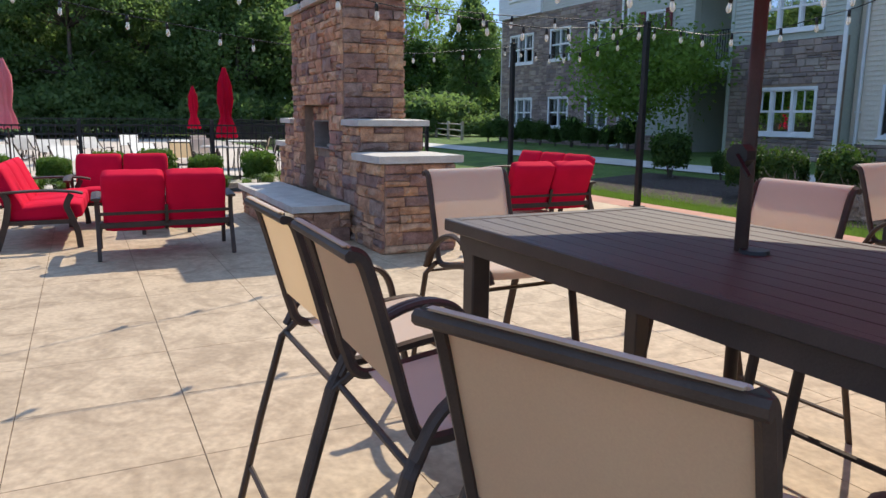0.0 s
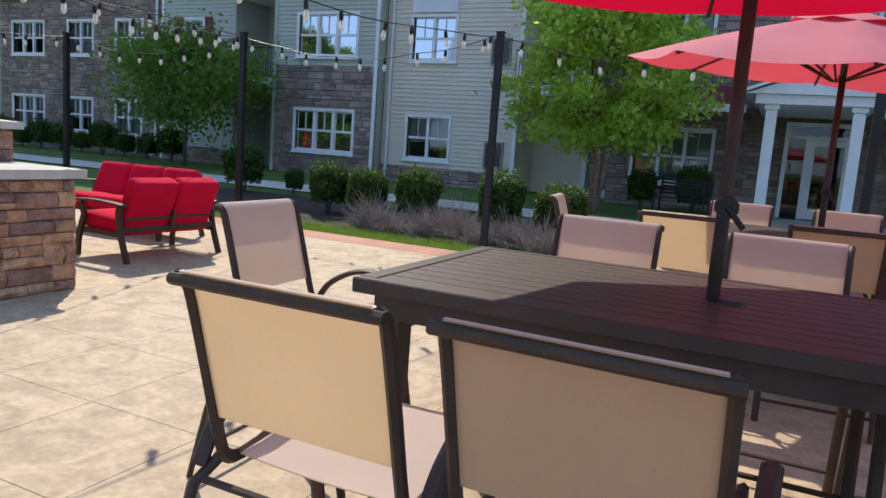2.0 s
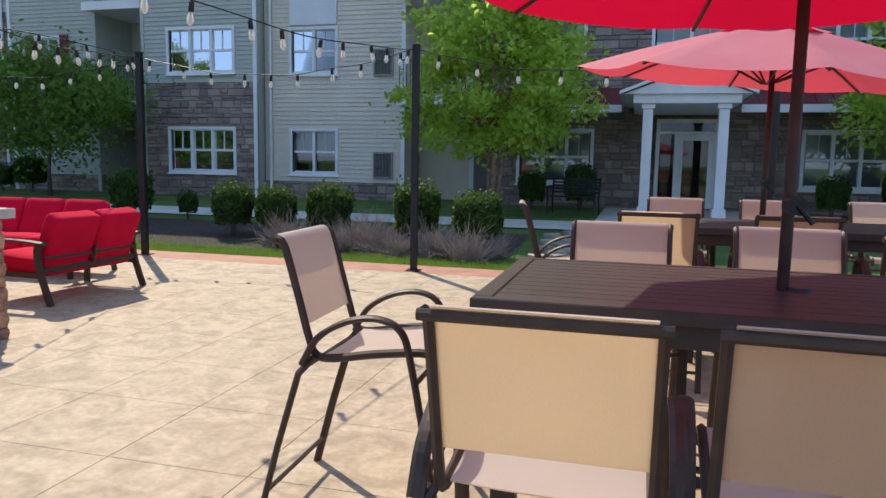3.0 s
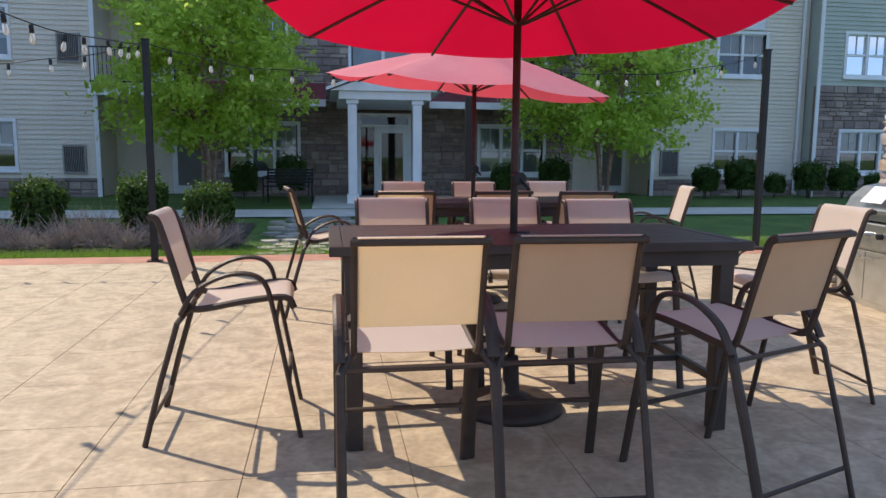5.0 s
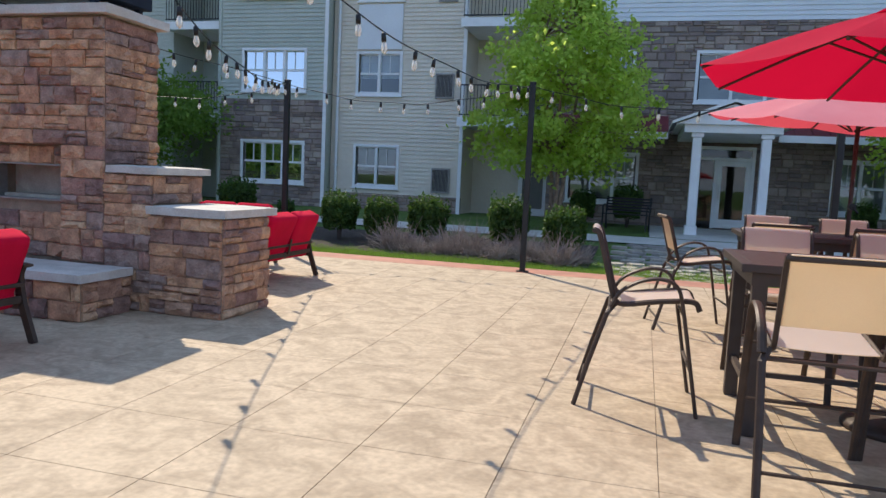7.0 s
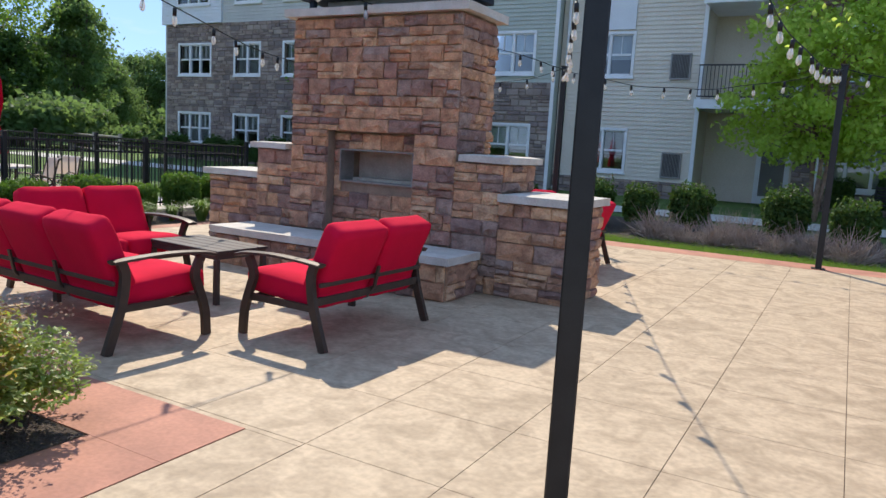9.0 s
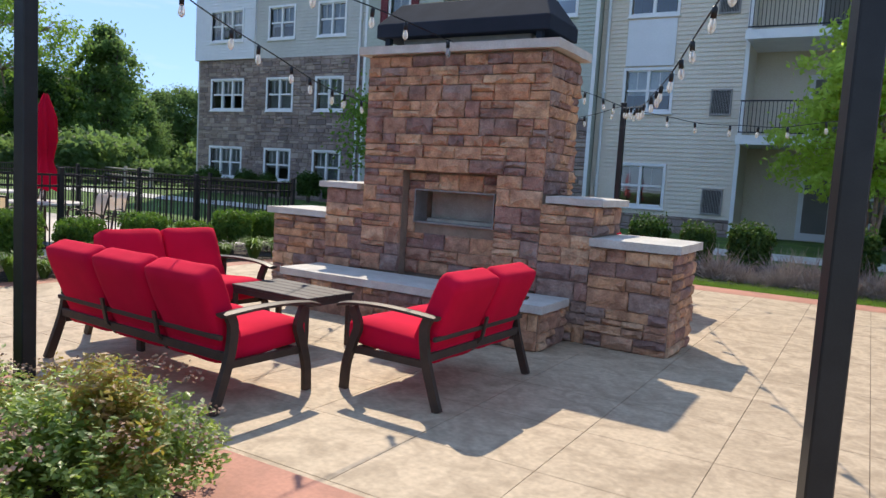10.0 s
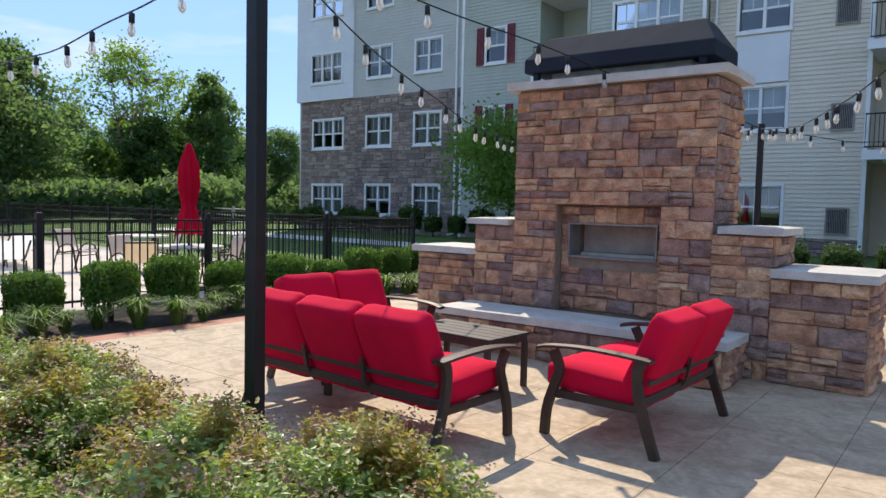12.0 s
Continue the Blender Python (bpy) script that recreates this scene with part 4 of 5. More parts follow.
first = bar_chair()
CHAIRS = [(-2.565, 4.24, -88), (-1.72, 3.22, 0), (-1.13, 3.22, -2), (-0.31, 3.22, 21), (0.70, 4.32, 84),
          (-1.62, 4.95, 180), (-0.85, 4.95, 180), (-0.24, 4.76, 183),
          (-2.09, 6.98, -82), (-1.42, 6.50, 0), (-0.62, 6.53, 2), (0.12, 6.48, -3), (1.20, 7.2, 78),
          (-1.22, 8.02, 180), (-0.45, 8.02, 178), (0.48, 8.20, 183)]
first.matrix_world = pose(CHAIRS[0][0], CHAIRS[0][1], 0, 0, 0, CHAIRS[0][2])
for x, y, a in CHAIRS[1:]:
    copy_thing(first, pose(x, y, 0, 0, 0, a))


# ---- bar tables ----
def bar_table():
    t = thing("bar_table", "dark brown slatted rectangular bar-height patio table", "table", "bar tables")
    H = 0.985
    n = 11
    for k in range(n):
        a, b = -0.47 + 0.94 * k / n, -0.47 + 0.94 * (k + 1) / n
        bm = bmesh.new()
        box(bm, -0.975, 0.975, a + 0.002, b - 0.002, H - 0.018, H, 0.0025)
        part("slat", bm, TABLEM, t)
    bm = bmesh.new()
    for a, b, c, d in ((-1.04, 1.04, -0.51, -0.471), (-1.04, 1.04, 0.471, 0.51), (-1.04, -0.977, -0.471, 0.471), (0.977, 1.04, -0.471, 0.471)):
        box(bm, a, b, c, d, H - 0.045, H + 0.002, 0.004)
    part("rim", bm, TABLEM, t)
    bm = bmesh.new()
    for a, b, c, d in ((-0.98, 0.98, -0.47, -0.44), (-0.98, 0.98, 0.44, 0.47), (-0.98, -0.95, -0.44, 0.44), (0.95, 0.98, -0.44, 0.44)):
        box(bm, a, b, c, d, H - 0.12, H - 0.046)
    part("apron", bm, TABLEM, t)
    for sx in (-0.93, 0.93):
        for sy in (-0.42, 0.42):
            bm = bmesh.new()
            box(bm, sx - 0.04, sx + 0.04, sy - 0.04, sy + 0.04, 0, H - 0.046, 0.006)
            part("leg", bm, TABLEM, t)
    for sx in (-0.93, 0.93):
        bm = bmesh.new()
        box(bm, sx - 0.015, sx + 0.015, -0.379, 0.379, 0.24, 0.28)
        part("stretcher", bm, TABLEM, t)
    bm = bmesh.new()
    box(bm, -0.914, 0.914, -0.015, 0.015, 0.245, 0.275)
    part("stretcher", bm, TABLEM, t)
    bm = bmesh.new()
    bmesh.ops.create_cone(bm, cap_ends=True, segments=20, radius1=0.045, radius2=0.042, depth=0.012, matrix=pose(0, 0.02, H + 0.006))
    part("umbrella_ring", bm, BLACK, t)
    return t


T1 = bar_table()
T1.matrix_world = pose(-1.0, 4.20, 0)
copy_thing(T1, pose(-0.62, 7.22, 0))


# ---- umbrellas ----
def umbrella(x, y, r, rim, apex, turn, cloth, label, tilt=0, lean=0):
    u = thing("patio_umbrella", label, "umbrella", "open red umbrellas", pose(x, y, 0, 0, 0, turn))
    bm = bmesh.new()
    tube(bm, [(0, 0, 0.05), (0, 0, apex - 0.03)], 0.021, 10)
    part("pole", bm, BRONZE, u, smooth=True)
    bm = bmesh.new()
    prof = ((0.29, 0.0), (0.29, 0.025), (0.26, 0.05), (0.12, 0.085), (0.05, 0.10), (0.04, 0.30))
    rings = [[bm.verts.new((rr * math.cos(math.tau * k / 28), rr * math.sin(math.tau * k / 28), z)) for k in range(28)] for rr, z in prof]
    for a, b in zip(rings, rings[1:]):
        for k in range(28):
            bm.faces.new((a[k], a[(k + 1) % 28], b[(k + 1) % 28], b[k]))
    bm.faces.new(rings[0][::-1]), bm.faces.new(rings[-1])
    part("base", bm, BRONZE, u, smooth=True)
    bm = bmesh.new()
    tube(bm, [(0.0, -0.02, 1.28), (0.0, -0.07, 1.28)], 0.035, 8)
    tube(bm, [(0.0, -0.07, 1.28), (0.05, -0.08, 1.22)], 0.009, 6)
    part("crank", bm, BLACK, u)
    tm = pose(0, 0, apex, tilt, lean, 0) @ pose(0, 0, -apex)
    bm = bmesh.new()
    M, N = 8, 8
    rows = []
    for i in range(N + 1):
        f = 0.13 + 0.87 * i / N
        ring = []
        for k in range(8):
            for j in range(6):
                a0, a1 = math.tau * k / 8, math.tau * (k + 1) / 8
                s = j / 6
                p = Vector((math.cos(a0), math.sin(a0), 0)).lerp(Vector((math.cos(a1), math.sin(a1), 0)), s) * r * f
                sag = 4 * s * (1 - s)
                z = apex - (apex - rim) * (f ** 1.25) - 0.035 * f * sag
                p *= 1 - 0.02 * sag * f
                ring.append(bm.verts.new(tm @ Vector((p.x, p.y, z))))
        rows.append(ring)
    for a, b in zip(rows, rows[1:]):
        for k in range(48):
            bm.faces.new((a[k], a[(k + 1) % 48], b[(k + 1) % 48], b[k]))
    can = part("canopy", bm, cloth, u, smooth=True)
    bm = bmesh.new()
    tip = bm.verts.new(tm @ Vector((0, 0, apex + 0.035)))
    ring = [bm.verts.new(tm @ Vector((0.27 * r * math.cos(math.tau * k / 16), 0.27 * r * math.sin(math.tau * k / 16), apex - (0.075 if k % 2 == 0 else 0.055)))) for k in range(16)]
    for k in range(16):
        bm.faces.new((ring[k], ring[(k + 1) % 16], tip))
    part("vent", bm, cloth, can, smooth=True)
    bm = bmesh.new()
    tube(bm, [tm @ Vector((0, 0, apex + 0.03)), tm @ Vector((0, 0, apex + 0.06)), tm @ Vector((0, 0, apex + 0.09))], [0.05, 0.045, 0.02], 10)
    part("finial", bm, BRONZE, u, smooth=True)
    for k in range(8):
        a = math.tau * k / 8
        w = Vector((math.cos(a), math.sin(a), 0))
        pts = [tm @ (w * r * f + Vector((0, 0, apex - (apex - rim) * (f ** 1.25) - 0.018))) for f in (0.03, 0.3, 0.6, 0.8, 0.99)]
        bm = bmesh.new()
        tube(bm, pts, 0.010, 5)
        rib = part("rib", bm, BRONZE, u)
        bm = bmesh.new()
        tube(bm, [tm @ Vector((w.x * 0.03, w.y * 0.03, apex - 0.42)), tm @ (w * r * 0.45 + Vector((0, 0, apex - (apex - rim) * (0.45 ** 1.25) - 0.02)))], 0.008, 5)
        part("strut", bm, BRONZE, rib)
    return u


umbrella(-1.05, 4.22, 1.31, 2.10, 2.50, 12, CANOPY, "open bright red umbrella through the bar table")
umbrella(-0.66, 7.24, 1.36, 2.04, 2.42, 5, CANOPY_F, "open sun-faded pinkish red umbrella over the second table", 4, 4)


def closed_umbrella(x, y, cloth, h=2.35):
    u = thing("closed_umbrella", "furled red umbrella tied on its pole by the pool", "umbrella", "furled umbrellas", pose(x, y, -0.02))
    bm = bmesh.new()
    tube(bm, [(0, 0, 0), (0, 0, h)], 0.022, 8)
    part("pole", bm, BRONZE, u)
    bm = bmesh.new()
    rows = []
    for z, rr in ((h + 0.05, 0.03), (h - 0.1, 0.08), (h - 0.3, 0.14), (h - 0.6, 0.15), (h - 0.85, 0.11), (h - 0.95, 0.10), (h - 1.2, 0.17), (h - 1.42, 0.20)):
        rows.append([bm.verts.new((rr * (1 + 0.22 * math.cos(8 * a + z * 2)) * math.cos(a), rr * (1 + 0.22 * math.cos(8 * a + z * 2)) * math.sin(a), z + 0.03 * math.cos(8 * a))) for a in (math.tau * k / 32 for k in range(32))])
    for a, b in zip(rows, rows[1:]):
        for k in range(32):
            bm.faces.new((a[k], a[(k + 1) % 32], b[(k + 1) % 32], b[k]))
    bm.faces.new(rows[0])
    part("furled_canopy", bm, cloth, u, smooth=True)
    bm = bmesh.new()
    tube(bm, [(0, 0, 0), (0, 0, 0.06), (0, 0, 0.09)], [0.26, 0.24, 0.06], 18)
    part("base", bm, BLACK, u)


closed_umbrella(-16.0, 5.3, CANOPY)
closed_umbrella(-27.0, 6.1, CANOPY)
closed_umbrella(-18.0, 1.0, CANOPY_F, 2.5)


# ---- light poles and string lights ----
POLES = dict(p0=(-8.36, 10.32, 2.83), p1=(-4.30, 10.30, 2.83), p2=(4.50, 10.6, 3.0), pm=(-12.2, 10.3, 2.83), p3=(-8.64, 0.90, 2.95), p4=(-4.83, 1.20, 3.0), pe=(-0.22, 9.75, 2.75))
for k, (x, y, h) in POLES.items():
    p = thing("light_pole", "square black steel post carrying string lights", "post", "string light posts", pose(x, y, 0, 0, 0, 4 if k != "p4" else 20))
    bm = bmesh.new()
    box(bm, -0.042, 0.042, -0.042, 0.042, 0.0, h, 0.006)
    part("post", bm, BLACK, p)
    bm = bmesh.new()
    box(bm, -0.05, 0.05, -0.05, 0.05, h, h + 0.02, 0.004)
    part("cap", bm, BLACK, p)
    bm = bmesh.new()
    box(bm, -0.09, 0.09, -0.09, 0.09, 0.0, 0.012)
    part("base_plate", bm, BLACK, p)

bm = bmesh.new()
tube(bm, [(0, 0, 0), (0, 0, -0.012), (0, 0, -0.075)], [0.008, 0.019, 0.019], 8)
SOCKET = finish("socket", bm, BLACK, True)
bm = bmesh.new()
tube(bm, [(0, 0, -0.075), (0, 0, -0.095), (0, 0, -0.125), (0, 0, -0.15), (0, 0, -0.168)], [0.013, 0.019, 0.026, 0.022, 0.006], 10)
BULB = finish("bulb", bm, BULBG, True)
bm = bmesh.new()
tube(bm, [(0, 0, -0.08), (0, 0, -0.14)], 0.008, 6)
FILA = finish("filament_stem", bm, WHITE, True)


def string(a, b, sag, n):
    a, b = Vector(a), Vector(b)
    s = thing("string_light", "black string light cable with clear filament bulbs", "string lights", "string lights", Matrix.Translation(a))
    line = [(b - a) * t + Vector((0.02 * math.sin(9 * t + a.x), 0.02 * math.cos(7 * t + b.y), -sag * 4 * t * (1 - t) + 0.012 * math.sin(23 * t + a.y))) for t in (i / 40 for i in range(41))]
    bm = bmesh.new()
    tube(bm, line, 0.006, 5)
    part("cable", bm, BLACK, s)
    for i in range(n):
        t = (i + 0.6) / n
        p = line[min(int(t * 40), 40)]
        so = part("socket", SOCKET, BLACK, s)
        so.matrix_basis = pose(p.x, p.y, p.z - 0.004, 6 * math.sin(i * 2.1), 7 * math.cos(i * 1.7), 0)
        part("bulb", BULB, BULBG, so)
        part("filament_stem", FILA, STEEL, so)


def top_of(k, d=0.03):
    x, y, h = POLES[k]
    return (x, y, h - d)


string(top_of("pm"), top_of("p0"), 0.28, 8)
string(top_of("p0"), top_of("p1"), 0.30, 9)
string(top_of("p1"), top_of("pe"), 0.30, 8)
string(top_of("pe"), top_of("p2"), 0.30, 9)
string(top_of("p4"), top_of("p0"), 0.42, 17)
string(top_of("p4"), top_of("p1"), 0.42, 16)
string(top_of("p3"), top_of("p4"), 0.30, 8)
string(top_of("p3"), top_of("pm"), 0.45, 16)
string(top_of("p3"), top_of("p0"), 0.05, 15)
string(top_of("p3"), (-14.6, 1.2, 2.9), 0.30, 11)


# ---- grill island ----
isl = thing("grill_island", "stone grill island with corrugated metal screen wall", "outdoor kitchen")
isl.matrix_world = pose(3.15, 7.3, 0, 0, 0, -98)
rr = np.random.default_rng(9)
bm = bmesh.new()
box(bm, 0.0, 0.32, 0.02, 0.85, 0, 0.86), box(bm, 1.25, 2.6, 0.02, 0.85, 0, 0.86), box(bm, 0.32, 1.25, 0.5, 0.85, 0, 0.86)
part("core", bm, MORTAR, isl)
bm = bmesh.new()
box(bm, -0.04, 0.33, -0.06, 0.88, 0.862, 0.91, 0.01), box(bm, 1.24, 2.64, -0.06, 0.88, 0.862, 0.91, 0.01)
part("counter", bm, CAPSTONE, isl, "pale stone counter slab")
RV = [stone_mesh("fieldstone", rr, RIVER, 0.3) for _ in range(6)]
for face in ((0.0, 0.32, 0.0, 0.86), (1.25, 2.6, 0.0, 0.86)):
    for a, b, c, d in courses(*face, rr, (0.10, 0.18), (0.15, 0.34)):
        o = part("fieldstone", RV[int(rr.integers(6))], RIVER, isl)
        o.matrix_basis = pose(a + 0.006, 0.02, c + 0.006) @ Matrix.Diagonal((b - a - 0.012, 0.05, d - c - 0.012, 1))
for c0 in np.arange(0, 1.75, 0.14):
    o = part("fieldstone", RV[int(rr.integers(6))], RIVER, isl)
    o.matrix_basis = pose(-0.3 + 0.006, 0.80, c0 + 0.005) @ Matrix.Diagonal((0.3, 0.06, 0.13, 1))
bm = bmesh.new()
box(bm, -0.3, 0.0, 0.80, 1.1, 0, 1.82)
part("pier", bm, MORTAR, isl)
bm = bmesh.new()
n = 40
for k in range(n):
    a = 0.002 + 2.6 * k / n
    tube(bm, [(a + 0.03, 0.93, 0.91), (a + 0.03, 0.93, 1.80)], 0.028, 6)
part("corrugated_panel", bm, TAN, isl, "tan corrugated metal panel")
bm = bmesh.new()
box(bm, -0.34, 2.64, 0.76, 1.12, 1.822, 1.88, 0.012)
part("wall_cap", bm, CAPSTONE, isl)
bm = bmesh.new()
tube(bm, [(0.55, 0.90, 1.55), (0.55, 0.78, 1.55)], 0.05, 4)
box(bm, 0.46, 0.64, 0.72, 0.86, 1.56, 1.62, 0.01)
part("wall_lamp", bm, BLACK, isl, "black metal wall lamp")
gr = thing("gas_grill", "stainless steel built-in gas grill with domed lid", "grill")
gr.matrix_world = isl.matrix_world.copy()
bm = bmesh.new()
box(bm, 0.33, 1.24, 0.0, 0.49, 0.0, 0.56, 0.005)
part("cabinet", bm, STEEL, gr)
for a, b in ((0.35, 0.78), (0.79, 1.22)):
    bm = bmesh.new()
    box(bm, a, b, -0.022, -0.002, 0.06, 0.53, 0.004)
    d = part("cabinet_door", bm, STEEL, gr)
    bm = bmesh.new()
    xx = b - 0.1 if a < 0.5 else a + 0.1
    tube(bm, [(xx - 0.07, -0.05, 0.47), (xx + 0.07, -0.05, 0.47)], 0.009, 6)
    part("handle", bm, STEEL, d)
bm = bmesh.new()
box(bm, 0.33, 1.24, -0.05, 0.6, 0.565, 0.80, 0.01)
cp = part("control_panel", bm, STEEL, gr)
for k in range(4):
    bm = bmesh.new()
    tube(bm, [(0.45 + k * 0.2, -0.05, 0.69), (0.45 + k * 0.2, -0.09, 0.69)], [0.032, 0.026], 12)
    part("knob", bm, BLACK if k % 2 else STEEL, cp)
bm = bmesh.new()
prof = [(0.0, 0.82), (0.0, 0.90), (0.06, 1.03), (0.18, 1.13), (0.34, 1.16), (0.5, 1.12), (0.6, 1.0), (0.62, 0.82)]
for x0, x1 in ((0.34, 1.23),):
    A = [bm.verts.new((x0, y, z)) for y, z in prof]
    B = [bm.verts.new((x1, y, z)) for y, z in prof]
    for k in range(len(prof) - 1):
        bm.faces.new((A[k], A[k + 1], B[k + 1], B[k]))
    bm.faces.new(A), bm.faces.new(B[::-1])
lid = part("lid", bm, STEEL, gr)
bm = bmesh.new()
tube(bm, [(0.42, -0.05, 0.92), (1.15, -0.05, 0.92)], 0.014, 8)
part("handle", bm, STEEL, lid)
bm = bmesh.new()
box(bm, 0.62, 0.95, -0.004, 0.002, -0.1, 0.1, m=pose(0, 0.055, 1.06, -42, 0, 0))
part("notice_sheet", bm, WHITE, lid, "white paper notice on the lid")


# ---- fence and pool ----
fence = thing("fence_west", "black metal picket fence along the pool deck", "fence", kind="structure")
FXX, FYE = -14.75, 9.6
bm = bmesh.new()
box(bm, -0.008, 0.008, -0.008, 0.008, 0.06, 1.18)
PICKET = finish("picket", bm, BLACK)
for k in range(int((FYE + 6) / 0.115)):
    part("picket", PICKET, BLACK, fence).location = (FXX, -6 + 0.06 + k * 0.115, 0)
for k in range(7):
    bm = bmesh.new()
    y = FYE - k * 2.4
    box(bm, FXX - 0.035, FXX + 0.035, y - 0.035, y + 0.035, -0.02, 1.28, 0.005)
    part("post", bm, BLACK, fence)
bm = bmesh.new()
for z in (0.12, 1.0, 1.16):
    box(bm, FXX - 0.015, FXX + 0.015, -6, FYE - 0.036, z, z + 0.03)
part("rails", bm, BLACK, fence)
fence2 = thing("fence_north", "black metal picket fence at the far side of the pool", "fence", kind="structure")
bm = bmesh.new()
for k in range(220):
    x = FXX - 0.1 - k * 0.115
    box(bm, x - 0.008, x + 0.008, FYE - 0.008, FYE + 0.008, 0.06, 1.18)
part("pickets", bm, BLACK, fence2, kind="stuff")
bm = bmesh.new()
for z in (0.12, 1.0, 1.16):
    box(bm, FXX - 25.6, FXX - 0.036, FYE - 0.015, FYE + 0.015, z, z + 0.03)
part("rails", bm, BLACK, fence2)
for k in range(1, 11):
    bm = bmesh.new()
    x = FXX - k * 2.4
    box(bm, x - 0.035, x + 0.035, FYE - 0.035, FYE + 0.035, -0.02, 1.28, 0.005)
    part("post", bm, BLACK, fence2)
fence3 = thing("fence_far", "black metal fence far across the pool deck", "fence", kind="structure")
bm = bmesh.new()
for k in range(240):
    y = FYE - k * 0.16
    box(bm, -42.01, -41.99, y - 0.01, y + 0.01, 0.0, 1.2)
box(bm, -42.02, -41.98, FYE - 39, FYE, 1.12, 1.16), box(bm, -42.02, -41.98, FYE - 39, FYE, 0.1, 0.14)
part("pickets", bm, BLACK, fence3, kind="stuff")

rail = thing("split_rail_fence", "weathered wooden split-rail fence on the lawn", "fence")
rail.location = (-33.5, 20.5, 0)
for k in range(5):
    bm = bmesh.new()
    box(bm, -k * 2.6 - 0.07, -k * 2.6 + 0.07, -0.07 + k * 0.5, 0.07 + k * 0.5, 0, 1.15, 0.02)
    part("post", bm, RAILWOOD, rail)
    if k < 4:
        for z in (0.35, 0.68, 1.0):
            bm = bmesh.new()
            tube(bm, [(-k * 2.6 - 0.07, k * 0.5, z), (-k * 2.6 - 2.53, k * 0.5 + 0.5, z + 0.02)], 0.055, 6, 0.7)
            part("rail", bm, RAILWOOD, rail)


def lounger():
    c = thing("sun_lounger", "white sling pool lounger with raised back", "lounger", "pool loungers")
    for sx in (-0.3, 0.3):
        bm = bmesh.new()
        tube(bm, curve_points([(sx, 0.95, 0.30), (sx, 0.3, 0.34), (sx, -0.25, 0.34), (sx, -0.9, 0.70)], 4), 0.018, 6)
        part("side_rail", bm, BRONZE, c)
        for y in (0.75, -0.45):
            bm = bmesh.new()
            tube(bm, [(sx, y - 0.12, 0), (sx, y, 0.32), (sx, y + 0.12, 0)], 0.014, 6)
            part("leg", bm, BRONZE, c)
    bm = bmesh.new()
    pts = curve_points([(0, 0.95, 0.31), (0, 0.3, 0.35), (0, -0.25, 0.35), (0, -0.9, 0.71)], 4)
    A = [bm.verts.new((-0.28, p.y, p.z)) for p in pts]
    B = [bm.verts.new((0.28, p.y, p.z)) for p in pts]
    for k in range(len(pts) - 1):
        bm.faces.new((A[k], A[k + 1], B[k + 1], B[k]))
    bmesh.ops.solidify(bm, geom=bm.faces[:], thickness=0.012)
    part("sling", bm, WHITE, c, "white sling fabric")
    return c


lz = lounger()
lz.matrix_world = pose(-18.5, 2.2, -0.02, 0, 0, 80)
for i in range(17):
    copy_thing(lz, pose(-19.5 - 2.6 * (i % 4) - 0.3 * (i // 4), 0.9 - 1.15 * (i // 4) + 4.2 * (i % 3 == 1), -0.02, 0, 0, 80 + 7 * math.sin(i * 3)))
for x, y, a in ((-15.9, 4.4, 60), (-16.3, 6.2, 170), (-17.3, 5.0, -80), (-18.8, 6.6, 160), (-20.1, 5.4, -70), (-16.9, 7.0, 200)):
    ch = copy_thing(first, pose(x, y, -0.29, 0, 0, a))
    tagged(ch, "tan sling patio dining chair by the pool", "chair", "poolside dining chairs")
for x, y in ((-16.0, 5.3), (-19.4, 6.4)):
    t = thing("pool_table_round", "round grey metal patio table by the pool", "table", "poolside tables", pose(x, y, -0.02))
    bm = bmesh.new()
    bmesh.ops.create_cone(bm, cap_ends=True, segments=28, radius1=0.55, radius2=0.55, depth=0.03, matrix=pose(0, 0, 0.72))
    part("tabletop", bm, CAPSTONE, t)
    for k in range(4):
        a = math.tau * k / 4 + 0.4
        bm = bmesh.new()
        tube(bm, [(0.42 * math.cos(a), 0.42 * math.sin(a), 0.705), (0.38 * math.cos(a), 0.38 * math.sin(a), 0.4), (0.45 * math.cos(a), 0.45 * math.sin(a), 0)], 0.015, 6)
        part("leg", bm, BRONZE, t)


# ---- plants ----
def shrub_mesh(kind, sx, sy, h, n, leaf, seed, boxy=0.6, spiky=0.0, waist=1.0):
    """Leaves over a rounded body: more at its skin, uneven by noise."""
    g = np.random.default_rng(seed)
    d = g.normal(size=(n, 3))
    d /= np.linalg.norm(d, axis=1, keepdims=True)
    d[:, 2] = np.abs(d[:, 2]) * 1.0 - 0.25 * (g.random(n) < 0.45)
    q = np.abs(d) ** (1 / (1 - boxy * 0.6 + 1e-6))
    p = d / (np.sum(np.abs(d) ** (2 + 6 * boxy), axis=1, keepdims=True) ** (1 / (2 + 6 * boxy)))
    lump = np.array([noise.noise(Vector((v[0] * 2.3 + seed, v[1] * 2.3, v[2] * 2.3))) for v in p])
    r = (1 + 0.16 * lump) * (1 - 0.45 * g.random(n) ** 2.2)
    p = p * r[:, None] + g.normal(size=(n, 3)) * 0.025
    c = p * np.array([sx / 2, sy / 2, h * 0.56]) + np.array([0, 0, h * 0.44])
    c[:, :2] *= (waist + (1.06 - waist) * np.clip(c[:, 2:3] / h, 0, 1))
    c[:, 2] += spiky * g.random(n) ** 6
    c[:, 2] = np.maximum(c[:, 2], 0.02)
    nr = d + g.normal(size=(n, 3)) * 0.9
    return quads("foliage", c, nr, leaf, LEAFSETS[kind], g)


